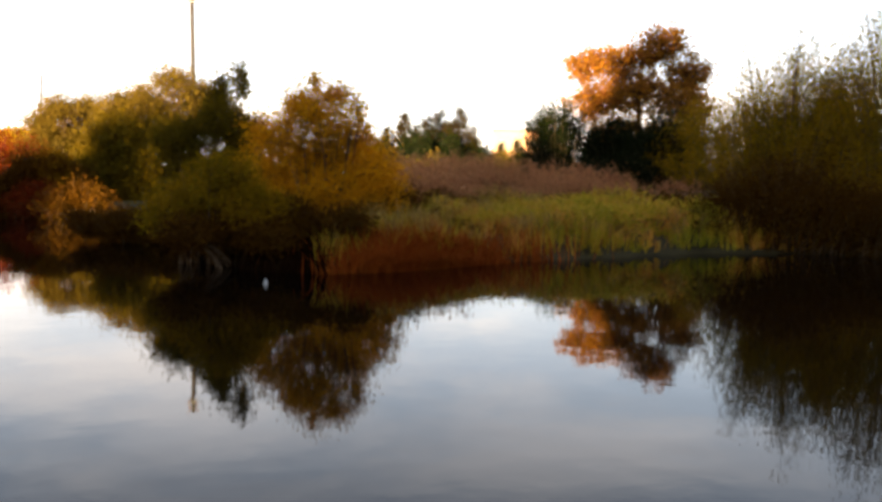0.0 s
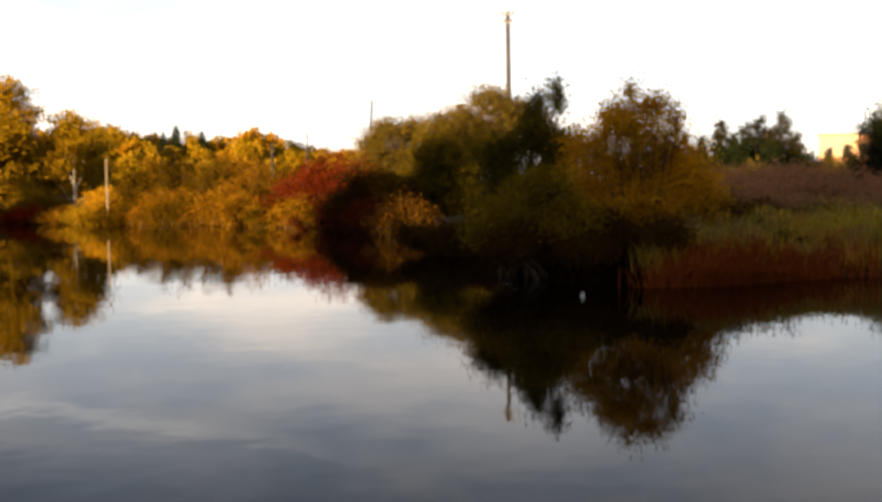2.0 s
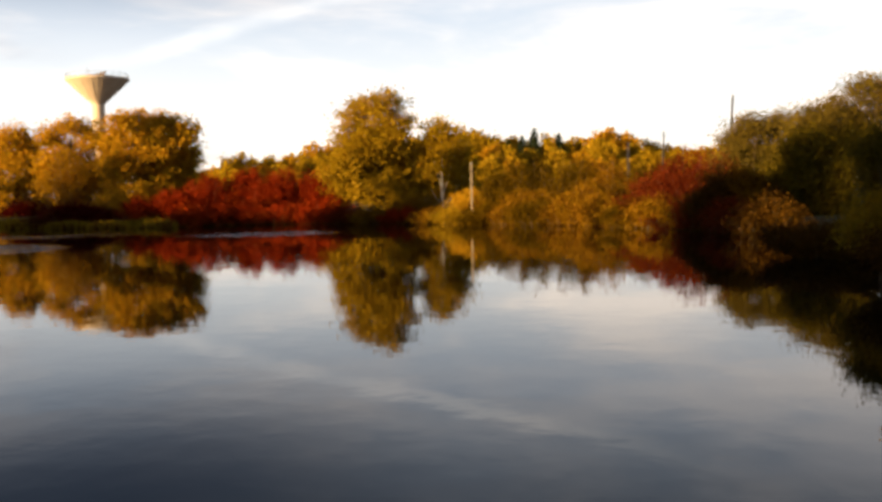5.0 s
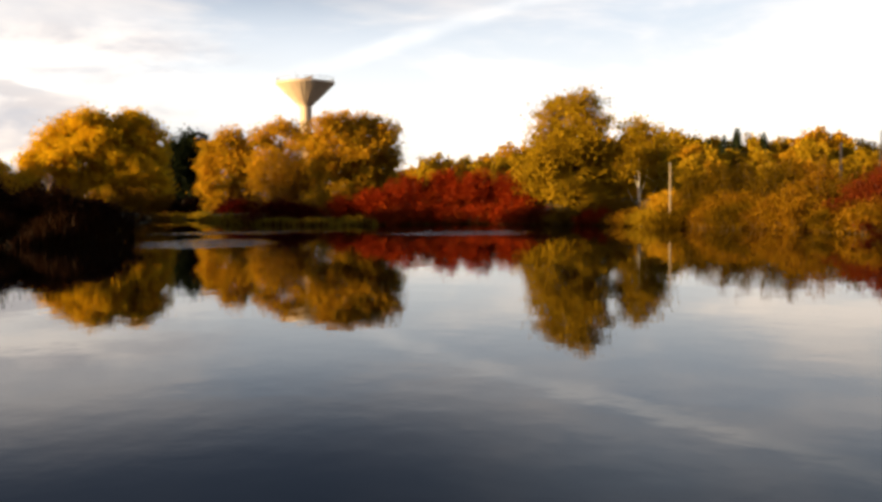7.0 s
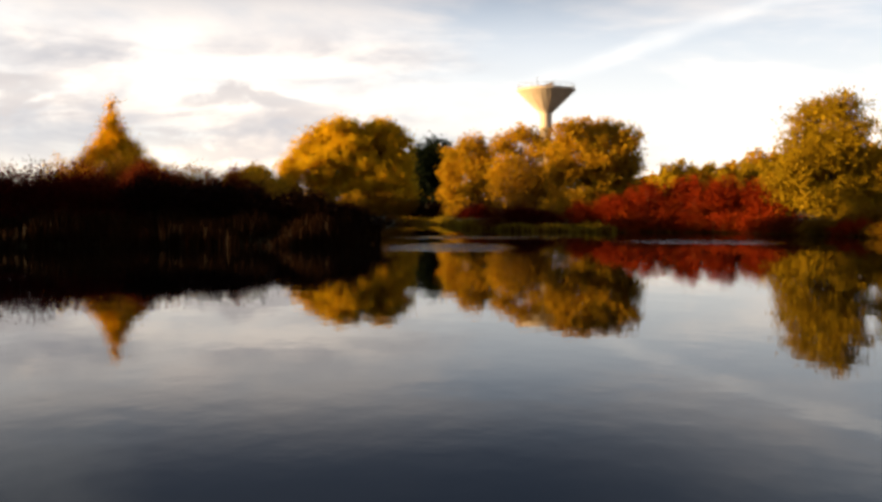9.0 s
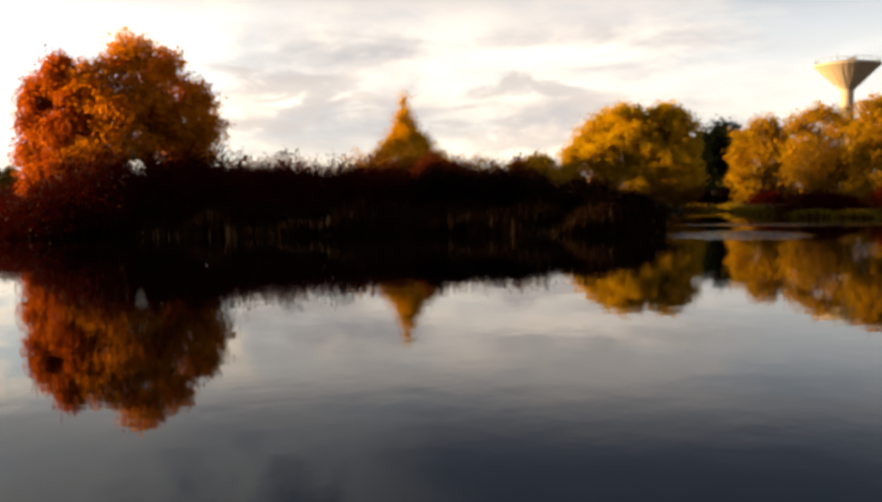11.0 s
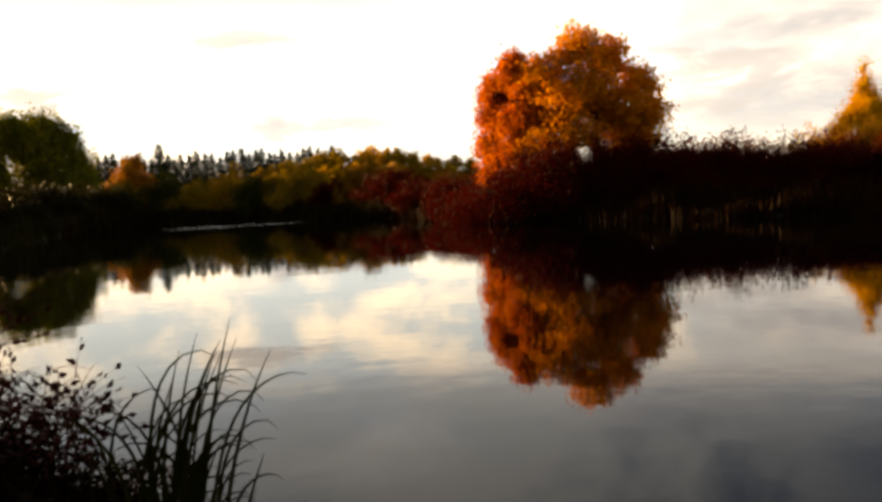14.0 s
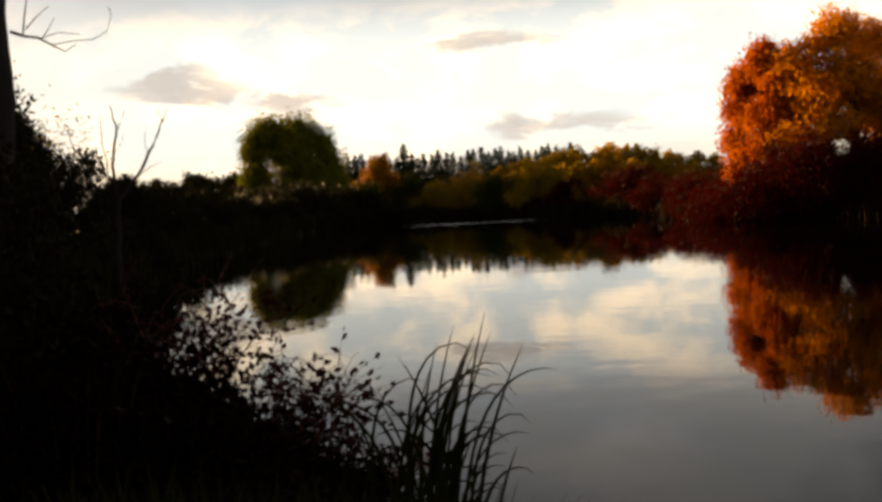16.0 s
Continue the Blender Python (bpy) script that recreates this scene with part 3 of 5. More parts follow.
def conifer(name, label, az, d, wide, high, leaf, leaves=5000, size=0.2, ratio=0.3, tiers=16, bare=0.04, sharp=1.0, category="tree", group="", fuzz=0.12, dense=1.0):
    """A conifer: straight trunk, tiers of boughs that grow shorter to the top, needles along them."""
    ob = stand(name, label, category, az, d, group)
    wood, boughs = Tubes(), Tubes()
    leaves, size = leaves * 1.6, size * 0.8
    wood.add(bend((0, 0, -0.1), (0, 0, high), (0.01 * high, 0, 0), 7), 0.02 * high * np.linspace(1, 0.08, 7), 7)
    pos, way = [], []
    for i in range(tiers):
        t = (i + 0.5) / tiers
        z = high * (bare + (1 - bare) * t)
        R = wide / 2 * (1 - t) ** sharp * rng.uniform(0.75, 1.15) + 0.035 * wide
        nb = max(4, int((9 * (1 - t) + 3) * dense))
        for b in range(nb):
            a = b * 2 * math.pi / nb + i * 1.1 + rng.normal(0, 0.2)
            r = R * rng.uniform(0.6, 1.15)
            z1 = z + rng.normal(0, 0.4) * high / tiers
            tip = np.array([math.cos(a) * r, math.sin(a) * r, z1 - 0.12 * r + 0.1 * high / tiers])
            boughs.add(bend((0, 0, z1), tip, (0, 0, 0.05 * r), 4), 0.02 * r * np.array([1, 0.8, 0.5, 0.2]) + 0.004, 3)
            k = max(6, int(leaves / (tiers * nb) * (0.3 + 1.4 * (1 - t))))
            s = rng.uniform(0.1, 1.05, (k, 1))
            p = np.array([0, 0, z1]) * (1 - s) + tip * s + rng.normal(0, 1, (k, 3)) * [fuzz * r + 0.05, fuzz * r + 0.05, 0.5 * high / tiers]
            p[:, 2] = np.abs(p[:, 2])
            pos.append(p)
            way.append((tip - [0, 0, z1]) / max(r, 0.1) * 0.7 + rng.normal(0, 0.6, (k, 3)))
    tipn = rng.normal(0, 0.05, (30, 3)) + np.stack([np.zeros(30), np.zeros(30), high * rng.uniform(0.94, 1.02, 30)], 1)
    pos, way = np.concatenate(pos + [tipn]), np.concatenate(way + [rng.normal(0, 0.5, (30, 3)) + [0, 0, 1]])
    child("trunk", wood.mesh("trunk", M_BARK), ob)
    stuff("branchwork", boughs.mesh("branchwork", M_BARK), ob)
    stuff("needles", leaf_mesh("needles", pos, way, size * rng.uniform(0.6, 1.3, len(pos)), ratio, leaf, True), ob)
    return ob


def again(ob, az, d, turn=0.0, size=1.0, tall=1.0, label="", z=None):
    """Another plant of the same kind."""
    m = Matrix.Translation(at(az, d, ground_z(az, d) - 0.04 if z is None else z)) @ Matrix.Rotation(radians(az - 90 + turn), 4, "Z") @ Matrix.Diagonal((size, size, size * tall, 1))
    return tagged(copy_thing(ob, m), label)


def blades(name, label, category, spots, high, leaf, width=0.012, lean=0.25, vary=0.9):
    """Grass or reed blades: spots are rows of x, y, z; each blade is a bent strip."""
    spots = np.asarray(spots, float)
    n = len(spots)
    h = high * rng.uniform(0.5, 1.15, n)[:, None] * np.array([0.95 + vary * noise.noise((p[0] * 0.55, p[1] * 0.55, high)) for p in spots])[:, None]
    a = rng.uniform(0, 2 * math.pi, n)
    out = np.stack([np.cos(a), np.sin(a), np.zeros(n)], 1) * (h * lean * rng.uniform(0.2, 1.3, (n, 1)))
    side = np.stack([-np.sin(a), np.cos(a), np.zeros(n)], 1) * width
    rise = np.array([0, 0, 1.0])
    mid = spots + out * 0.35 + rise * h * 0.6
    v = np.stack([spots - side, spots + side, mid + side * 0.8, mid - side * 0.8, spots + out + rise * h], 1).reshape(-1, 3)
    i = np.arange(n)[:, None] * 5
    f = np.concatenate([i + [0, 1, 2], i + [0, 2, 3], i + [3, 2, 4]], 1).reshape(-1, 3)
    return tagged(new(name, mesh_of(name, v, f, leaf)), label, category, kind="stuff")


def strip(n, az0, az1, d0, d1, shore=FAR, clump=0.0):
    """Spots strewn between two azimuths; d0 and d1 count outwards from the shore."""
    rows = []
    sign = 1 if shore is FAR else -1
    while len(rows) < n:
        az = rng.uniform(az0, az1)
        d = curve_at(shore, az) + sign * rng.uniform(d0, d1)
        if clump and noise.noise((az * 0.9, d * 0.7, 3.1)) < clump - 0.5 + 0.25 * rng.normal():
            continue
        p = at(az, d, max(ground_z(az, d), -0.1) - 0.03)
        rows.append((p.x, p.y, p.z))
    return rows


# ---- willows and meadow bank ----
G_WILLOW = "willows along the bank"
shrub("willow_bush", "tall olive-yellow willow bush at the water's edge", 46.4, 27, 7.4, 4.5, 6.1, L_OLIVE, stems=300, leaves=130, size=0.115, ratio=0.4, shoots=18, group=G_WILLOW)
shrub("willow_bush", "tall olive-yellow willow bush with loose upright shoots", 52.6, 26.5, 4.6, 4, 5.1, L_OLIVE, stems=300, leaves=130, size=0.11, ratio=0.45, shoots=8, group=G_WILLOW)
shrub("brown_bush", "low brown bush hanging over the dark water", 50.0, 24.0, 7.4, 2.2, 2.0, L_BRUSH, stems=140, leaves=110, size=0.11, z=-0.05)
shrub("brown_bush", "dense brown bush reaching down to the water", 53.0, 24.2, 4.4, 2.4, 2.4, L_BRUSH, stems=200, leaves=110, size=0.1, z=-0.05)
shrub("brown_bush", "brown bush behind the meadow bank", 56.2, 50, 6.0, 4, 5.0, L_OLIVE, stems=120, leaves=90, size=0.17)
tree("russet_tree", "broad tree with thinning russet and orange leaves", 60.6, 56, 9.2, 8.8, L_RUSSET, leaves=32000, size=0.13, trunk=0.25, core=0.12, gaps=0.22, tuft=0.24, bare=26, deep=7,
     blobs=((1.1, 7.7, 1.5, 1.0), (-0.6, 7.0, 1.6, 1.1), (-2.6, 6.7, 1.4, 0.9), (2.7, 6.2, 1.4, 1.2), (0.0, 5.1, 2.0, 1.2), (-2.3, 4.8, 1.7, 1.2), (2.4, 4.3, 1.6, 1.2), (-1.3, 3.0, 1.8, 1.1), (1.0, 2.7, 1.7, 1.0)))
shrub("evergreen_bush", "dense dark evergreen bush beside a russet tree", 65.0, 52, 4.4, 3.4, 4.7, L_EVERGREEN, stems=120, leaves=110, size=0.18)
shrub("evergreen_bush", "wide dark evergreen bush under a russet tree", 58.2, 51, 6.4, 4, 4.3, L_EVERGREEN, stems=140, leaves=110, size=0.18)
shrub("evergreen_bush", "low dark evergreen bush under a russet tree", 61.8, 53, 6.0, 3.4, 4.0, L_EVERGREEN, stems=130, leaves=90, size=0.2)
tree("yellow_willow", "spreading yellow willow bush leaning over the water", 78.47, 20.5, 4, 4.0, L_WILLOW, M_TWIG, 0.06, leaves=50000, size=0.055, ratio=0.42, tuft=0.125, gaps=0.2, per=26, bare=26, core=0.13, stretch=1.3, deep=2.6, category="bush", group=G_WILLOW, bush=True, z=0.05,
     blobs=((-0.23, 2.74, 0.76, 0.53), (0.56, 2.28, 0.65, 0.53), (-0.93, 2.27, 0.63, 0.53), (-0.12, 1.92, 0.88, 0.59), (0.94, 1.63, 0.59, 0.53), (-1.16, 1.53, 0.63, 0.58), (0.23, 1.27, 0.82, 0.5), (1.29, 1.21, 0.41, 0.43), (0.23, 3.18, 0.38, 0.28), (-0.52, 3.03, 0.41, 0.28), (-0.41, 0.98, 0.7, 0.4), (-0.23, 3.51, 0.09, 0.31), (0.65, 2.87, 0.19, 0.35), (0.7, 0.85, 0.6, 0.4), (1.3, 0.8, 0.35, 0.33), (-0.9, 0.9, 0.6, 0.4)))
tree("green_willow", "dark green willow bush standing in the shallows", 89.96, 40, 6, 4.0, L_GREENWILLOW, M_TWIG, 0.06, leaves=34000, size=0.1, ratio=0.42, tuft=0.2, gaps=0.1, per=26, bare=10, core=0.22, stretch=1.2, deep=2.6, category="bush", group=G_WILLOW, bush=True, z=0.0,
     blobs=((-0.1, 2.97, 1.17, 0.88), (-1.03, 1.55, 0.86, 1.0), (1.06, 1.88, 1.06, 1.02), (-0.72, 0.56, 0.93, 0.7), (0.42, 0.66, 1.05, 0.75), (1.59, 2.99, 0.86, 0.85), (-0.06, 1.77, 0.94, 0.92), (-0.52, 2.2, 0.93, 0.79), (0.74, 0.99, 0.95, 0.75)))
tree("green_willow", "dark green willow bush with upright leafy shoots", 85.05, 23.5, 4, 4.0, L_GREENWILLOW, M_TWIG, 0.06, leaves=30000, size=0.065, ratio=0.42, tuft=0.125, gaps=0.2, per=26, bare=14, core=0.13, stretch=1.4, deep=2.6, category="bush", group=G_WILLOW, bush=True, z=0.05,
     blobs=((-0.58, 2.22, 0.64, 0.59), (0.32, 3.51, 0.17, 0.45), (0.74, 3.62, 0.12, 0.45), (0.13, 3.08, 0.15, 0.4), (0.32, 2.68, 0.54, 0.53), (-0.38, 1.36, 0.66, 0.61), (0.65, 1.89, 0.59, 0.64), (0.97, 2.49, 0.5, 0.53)))
tree("brown_willow", "yellow-brown willow bush behind darker ones", 86.92, 42, 6, 4.0, L_DULLOLIVE, M_TWIG, 0.06, leaves=30000, size=0.095, ratio=0.42, tuft=0.21, gaps=0.18, per=26, bare=0, core=0.2, stretch=1.0, deep=2.6, category="bush", group=G_WILLOW, bush=True, z=0.4,
     blobs=((-0.07, 4.82, 0.99, 0.56), (0.84, 4.27, 1.05, 0.75), (-1.19, 3.93, 1.11, 0.74), (-0.11, 3.24, 1.69, 1.05), (-2.23, 3.68, 0.99, 0.69), (1.72, 3.5, 0.92, 0.95), (-1.9, 2.76, 1.32, 0.93)))
tree("olive_willow", "olive willow bush trailing in dark water", 84.89, 18.6, 4, 4.0, L_OLIVE, M_TWIG, 0.06, leaves=26000, size=0.055, ratio=0.42, tuft=0.125, gaps=0.2, per=26, bare=0, core=0.13, stretch=1.0, deep=2.6, category="bush", group=G_WILLOW, bush=True, z=-0.05,
     blobs=((0.26, 1.57, 0.6, 0.48), (-0.36, 1.16, 0.56, 0.42), (0.82, 1.07, 0.6, 0.4), (0.2, 0.8, 0.62, 0.34), (-0.81, 0.95, 0.4, 0.35)))
tree("brown_willow", "brown willow bush trailing in dark water, foot shade in its colour", 82.03, 17.8, 4, 4.0, L_BRUSH, M_TWIG, 0.06, leaves=24000, size=0.052, ratio=0.42, tuft=0.125, gaps=0.2, per=26, bare=0, core=0.13, stretch=1.0, deep=2.6, category="bush", group=G_WILLOW, bush=True, z=-0.05,
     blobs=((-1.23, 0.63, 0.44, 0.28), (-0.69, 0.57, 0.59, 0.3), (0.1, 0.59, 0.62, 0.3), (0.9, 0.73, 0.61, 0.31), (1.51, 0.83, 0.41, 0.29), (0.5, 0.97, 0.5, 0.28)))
# added bush: closes a bright gap where only a dark reflection lies
tree("brown_willow", "added dark brown bush in place of a dark reflection", 89.05, 24, 4, 4.0, L_BRUSH, M_TWIG, 0.06, leaves=18000, size=0.065, ratio=0.42, tuft=0.13, gaps=0.16, per=26, bare=0, core=0.2, stretch=1.0, deep=2.6, category="bush", group=G_WILLOW, bush=True, z=-0.05,
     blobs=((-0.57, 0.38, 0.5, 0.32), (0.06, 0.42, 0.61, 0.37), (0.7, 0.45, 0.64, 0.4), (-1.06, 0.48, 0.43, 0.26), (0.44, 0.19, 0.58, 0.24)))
tree("olive_bush", "olive and yellow bush at the end of the bank", 92.75, 48, 5, 4.0, L_DULLOLIVE, M_TWIG, 0.06, leaves=20000, size=0.1, ratio=0.42, tuft=0.2, gaps=0.16, per=26, bare=0, core=0.2, stretch=1.0, deep=2.6, category="bush", group=G_WILLOW, bush=True, z=0.3,
     blobs=((-0.24, 3.93, 0.96, 0.62), (0.98, 3.96, 1.03, 0.73), (-0.96, 3.28, 0.71, 0.62), (0.24, 2.78, 1.34, 0.83), (-1.2, 2.12, 0.95, 0.82)))
tree("russet_bush", "russet and olive bush trailing to the water", 94.04, 38, 5, 4.0, L_BRUSH, M_TWIG, 0.06, leaves=18000, size=0.09, ratio=0.42, tuft=0.17, gaps=0.16, per=26, bare=0, core=0.2, stretch=1.0, deep=2.6, category="bush", group=G_WILLOW, bush=True, z=0.0,
     blobs=((-0.28, 1.56, 0.84, 0.73), (0.67, 1.35, 1.05, 0.74), (0.0, 0.54, 1.03, 0.61), (1.05, 0.43, 0.87, 0.58), (-0.93, 0.96, 0.74, 0.68)))
shrub("olive_bush", "yellow-green bush behind the bank", 93.2, 54, 4.0, 3, 3.7, L_OLIVE, stems=130, leaves=90, size=0.15, shoots=4)
weed = shrub("weed_patch", "patch of dry grey-brown weeds on the bank", 73.5, 24, 3.4, 2.4, 1.3, L_WEED, stems=46, leaves=34, size=0.14, ratio=0.3, shoots=16, category="weeds", group="dry weeds on the bank")
for az, d, sc in ((70.5, 25, 0.9), (67.5, 26, 0.8), (76.0, 23, 0.9), (64.5, 28, 0.8), (72.0, 32, 1.15), (68.5, 33, 1.1), (61.5, 29, 0.7), (58.5, 28, 0.75), (75.0, 30, 1.1), (78.5, 26, 1.2), (65.5, 34, 1.0), (70.2, 35, 1.2), (74.3, 21.5, 0.7), (76.6, 21.0, 0.75), (72.2, 27, 1.25), (66.2, 30, 0.85), (63.0, 31, 0.95)):
    again(weed, az, d, rng.uniform(0, 360), sc, 0.72 if d < 28 else 1.05)
green_weed = shrub("weed_patch", "low leafy green weeds on the bank", 66.0, 21.5, 2.4, 1.8, 0.7, L_GRASS, stems=50, leaves=32, size=0.14, ratio=0.45, category="weeds", group="green weeds on the bank")
for az, d, sc in ((63.2, 22.0, 1.0), (60.4, 23.0, 1.2), (69.4, 20.6, 0.8), (57.6, 24.5, 1.2), (64.6, 23.8, 1.1), (67.8, 23.0, 0.9), (71.6, 21.6, 1.0), (61.6, 25.5, 1.2)):
    again(green_weed, az, d, rng.uniform(0, 360), sc)
tussock = shrub("weed_patch", "dark red-brown dead weeds on the bank", 74.6, 20.5, 2.0, 1.6, 0.95, L_BRUSH, M_SHADETWIG, stems=50, leaves=30, size=0.14, ratio=0.3, shoots=14, category="weeds", group="dark weeds on the bank")
for az, d, sc, tl in ((72.4, 22.6, 1.1, 1.0), (75.6, 22.4, 1.2, 1.1), (70.6, 23.4, 1.0, 0.9), (68.2, 24.6, 1.1, 0.8), (65.4, 25.4, 0.9, 0.9), (63.4, 26.6, 1.1, 0.8), (60.0, 26.0, 1.2, 0.9), (58.0, 25.4, 1.1, 1.1), (56.6, 24.6, 1.0, 1.0), (73.4, 27.5, 1.4, 0.9), (69.6, 29, 1.3, 0.9), (66.8, 21.8, 0.6, 0.7), (62.2, 23.6, 0.6, 0.9), (71.2, 20.0, 0.6, 0.8)):
    again(tussock, az, d, rng.uniform(0, 360), sc, 0.75 * tl)
fir = conifer("small_fir", "small dark fir beyond the meadow bank", 74.0, 80, 5.0, 5.2, L_SHADE, leaves=3600, size=0.34, tiers=9, fuzz=0.2, sharp=0.75, group="firs beyond the bank")
for az, d, h in ((73.3, 82, 0.8), (72.6, 80, 0.9), (71.9, 83, 1.0), (71.3, 81, 0.9), (70.7, 80, 1.06), (70.0, 82, 0.75), (69.2, 84, 0.55), (68.3, 88, 0.6), (67.4, 88, 0.66), (75.0, 84, 0.8)):
    again(fir, az, d, rng.uniform(0, 360), h * rng.uniform(0.95, 1.08), 1.0)
scrub = shrub("scrub_bush", "low brown and olive scrub bush", 72.0, 60, 6.0, 4, 1.9, L_DULLOLIVE, stems=70, leaves=45, size=0.24, group="scrub behind the bank")
for az, d, sc in ((68.0, 58, 1.0), (76.0, 62, 1.1), (64.5, 58, 0.9), (80, 60, 1.1), (53, 52, 1.3), (84, 58, 1.2), (48, 50, 1.3)):
    again(scrub, az, d, rng.uniform(0, 360), sc)

dscrub = shrub("dark_scrub", "dark green scrub bush round the firs", 72.2, 78, 6.0, 3, 3.6, L_EVERGREEN, stems=70, leaves=45, size=0.36, shoots=8, group="scrub behind the bank")
for az, d, sc in ((70.4, 79, 0.85), (74.0, 79, 0.9), (68.6, 82, 0.7), (66.4, 80, 0.8), (76.0, 78, 0.9), (73.2, 76, 1.05), (71.4, 77, 1.0)):
    again(dscrub, az, d, rng.uniform(0, 360), sc)

# ---- far shore ----
shrub("red_bush", "dense red bush on the far shore, dulled for its shade", 96.2, 43.0, 4.8, 3.5, 2.9, L_SHADYRED, M_REDTWIG, stems=170, leaves=90, size=0.14)
shrub("red_bush", "low russet bush at the far waterline", 93.6, 38, 2.8, 2.4, 2.2, L_RUST, M_REDTWIG, stems=120, leaves=80, size=0.13)
G_AUT = "bushes along the far shore"
for az, d, wd, h, lf in ((98.9, 45.5, 3.0, 2.6, L_YELLOW), (100.9, 47.5, 3.2, 3.1, L_RUST), (102.9, 48, 3.4, 3.4, L_YELLOW), (105.0, 49, 3.2, 3.2, L_YELLOW), (107.0, 49.5, 2.8, 2.7, L_YELLOW), (102.0, 45, 3.4, 1.9, L_RUST), (105.5, 46.8, 3.2, 1.6, L_RUST), (95.0, 39.5, 3.0, 1.3, L_YELLOW), (98.0, 41.5, 2.8, 1.3, L_RUST), (108.8, 49.5, 2.4, 1.7, L_GREENGOLD)):
    shrub("autumn_bush", "yellow and rust-coloured bush on the far shore", az, d, wd, 2.6, h, lf, stems=100, leaves=65, size=0.155, shoots=4, group=G_AUT, z=0.05)
G_EDGE = "low bushes at the far waterline"
for az, lf, h in ((92.2, L_BRUSH, 1.5), (94.2, L_SHADYRED, 1.3), (96.3, L_SHADYRED, 1.5), (98.2, L_RUST, 1.2), (99.8, L_YELLOW, 1.3), (101.4, L_RUST, 1.5), (103.2, L_RUST, 1.3), (104.8, L_YELLOW, 1.3), (106.4, L_RUST, 1.2), (108.0, L_YELLOW, 1.1), (109.6, L_TALL, 0.9), (111.0, L_RUST, 0.9), (112.6, L_RED, 0.9),
                  (114.4, L_RUST, 0.9), (116.2, L_SHADYRED, 1.0), (118.0, L_RED, 1.1), (119.8, L_RED, 1.2), (121.6, L_RED, 1.1), (123.4, L_RED, 1.2), (125.2, L_RED, 0.9)):
    shrub("edge_bush", "low bush with branches trailing to the far water", az, curve_at(FAR, az) + 0.7, 2.6, 1.7, h, lf, stems=60, leaves=55, size=0.15, group=G_EDGE, z=-0.03)
tree("tall_tree", "tall green-gold tree with a ragged open top", 114.3, 57, 6.2, 7.5, L_TALL, leaves=34000, size=0.115, trunk=0.16, gaps=0.22, tuft=0.2, bare=24, deep=5,
     blobs=((0.5, 6.2, 1.5, 0.95), (-0.7, 5.9, 1.4, 0.9), (1.2, 5.0, 1.2, 1.2), (-1.1, 4.6, 1.4, 1.2), (0.3, 4.3, 1.6, 1.2), (1.3, 3.4, 1.3, 1.2), (-1.3, 3.2, 1.5, 1.2), (0.2, 2.7, 1.8, 1.2), (-2.0, 2.0, 1.3, 1.1), (1.7, 1.9, 1.3, 1.1),
            (-0.4, 1.4, 1.8, 1.0), (-2.7, 0.9, 1.1, 0.8), (1.2, 0.8, 1.4, 0.7)))
tree("slim_tree", "small green-gold tree with a pale stem beside a taller one", 110.4, 57, 3.4, 5.4, L_TALL, leaves=11000, size=0.115, trunk=0.075, bark=M_BIRCH, gaps=0.2, fork=0.6,
     blobs=((0.0, 4.6, 1.1, 0.8), (-0.6, 3.7, 1.1, 1.0), (0.7, 3.5, 1.1, 1.0), (0.0, 2.6, 1.3, 0.9), (1.2, 2.0, 0.9, 0.9), (-0.9, 1.9, 0.8, 0.7)))
shrub("autumn_bush", "low rust-coloured bush under a tall tree", 112.0, 52.5, 4.5, 2.2, 1.3, L_RUST, stems=100, leaves=70, size=0.14, group=G_AUT)
for az, wd, h in ((117.4, 3.4, 2.5), (119.4, 3.6, 2.8), (121.6, 3.8, 2.9), (123.8, 3.8, 2.5), (125.6, 2.8, 1.8)):
    shrub("red_shrub", "bright red autumn shrub at the far waterline", az, 57.5, wd, 2.6, h, L_RED, M_REDTWIG, stems=120, leaves=80, size=0.16, group="red shrubs on the far shore")

# ---- trees round the tower ----
tree("broad_tree", "broad green and gold tree on the far shore", 126.9, 64, 6.8, 6.6, L_GREENGOLD, leaves=36000, size=0.125, gaps=0.2, bare=18, deep=5,
     blobs=((-1.3, 5.7, 1.4, 0.9), (0.6, 5.7, 1.5, 0.9), (1.9, 5.0, 1.1, 1.1), (-2.2, 4.5, 1.1, 1.2), (0.0, 4.4, 1.8, 1.3), (2.1, 3.5, 1.1, 1.3), (-1.8, 3.1, 1.4, 1.3), (0.3, 2.8, 1.9, 1.3), (-0.6, 1.4, 2.2, 1.0), (1.8, 1.7, 1.4, 1.1)))
tree("thin_tree", "thinly leaved tree in front of a tower", 131.2, 72, 5.0, 7.0, L_GREENGOLD, leaves=17000, size=0.125, gaps=0.33, bare=26, deep=4,
     blobs=((0.2, 6.1, 1.4, 0.8), (-1.1, 5.4, 1.2, 1.0), (1.4, 5.2, 1.2, 1.0), (0.0, 4.3, 1.7, 1.1), (-1.2, 3.3, 1.3, 1.2), (1.3, 3.1, 1.3, 1.2), (0.0, 2.0, 2.0, 1.2)))
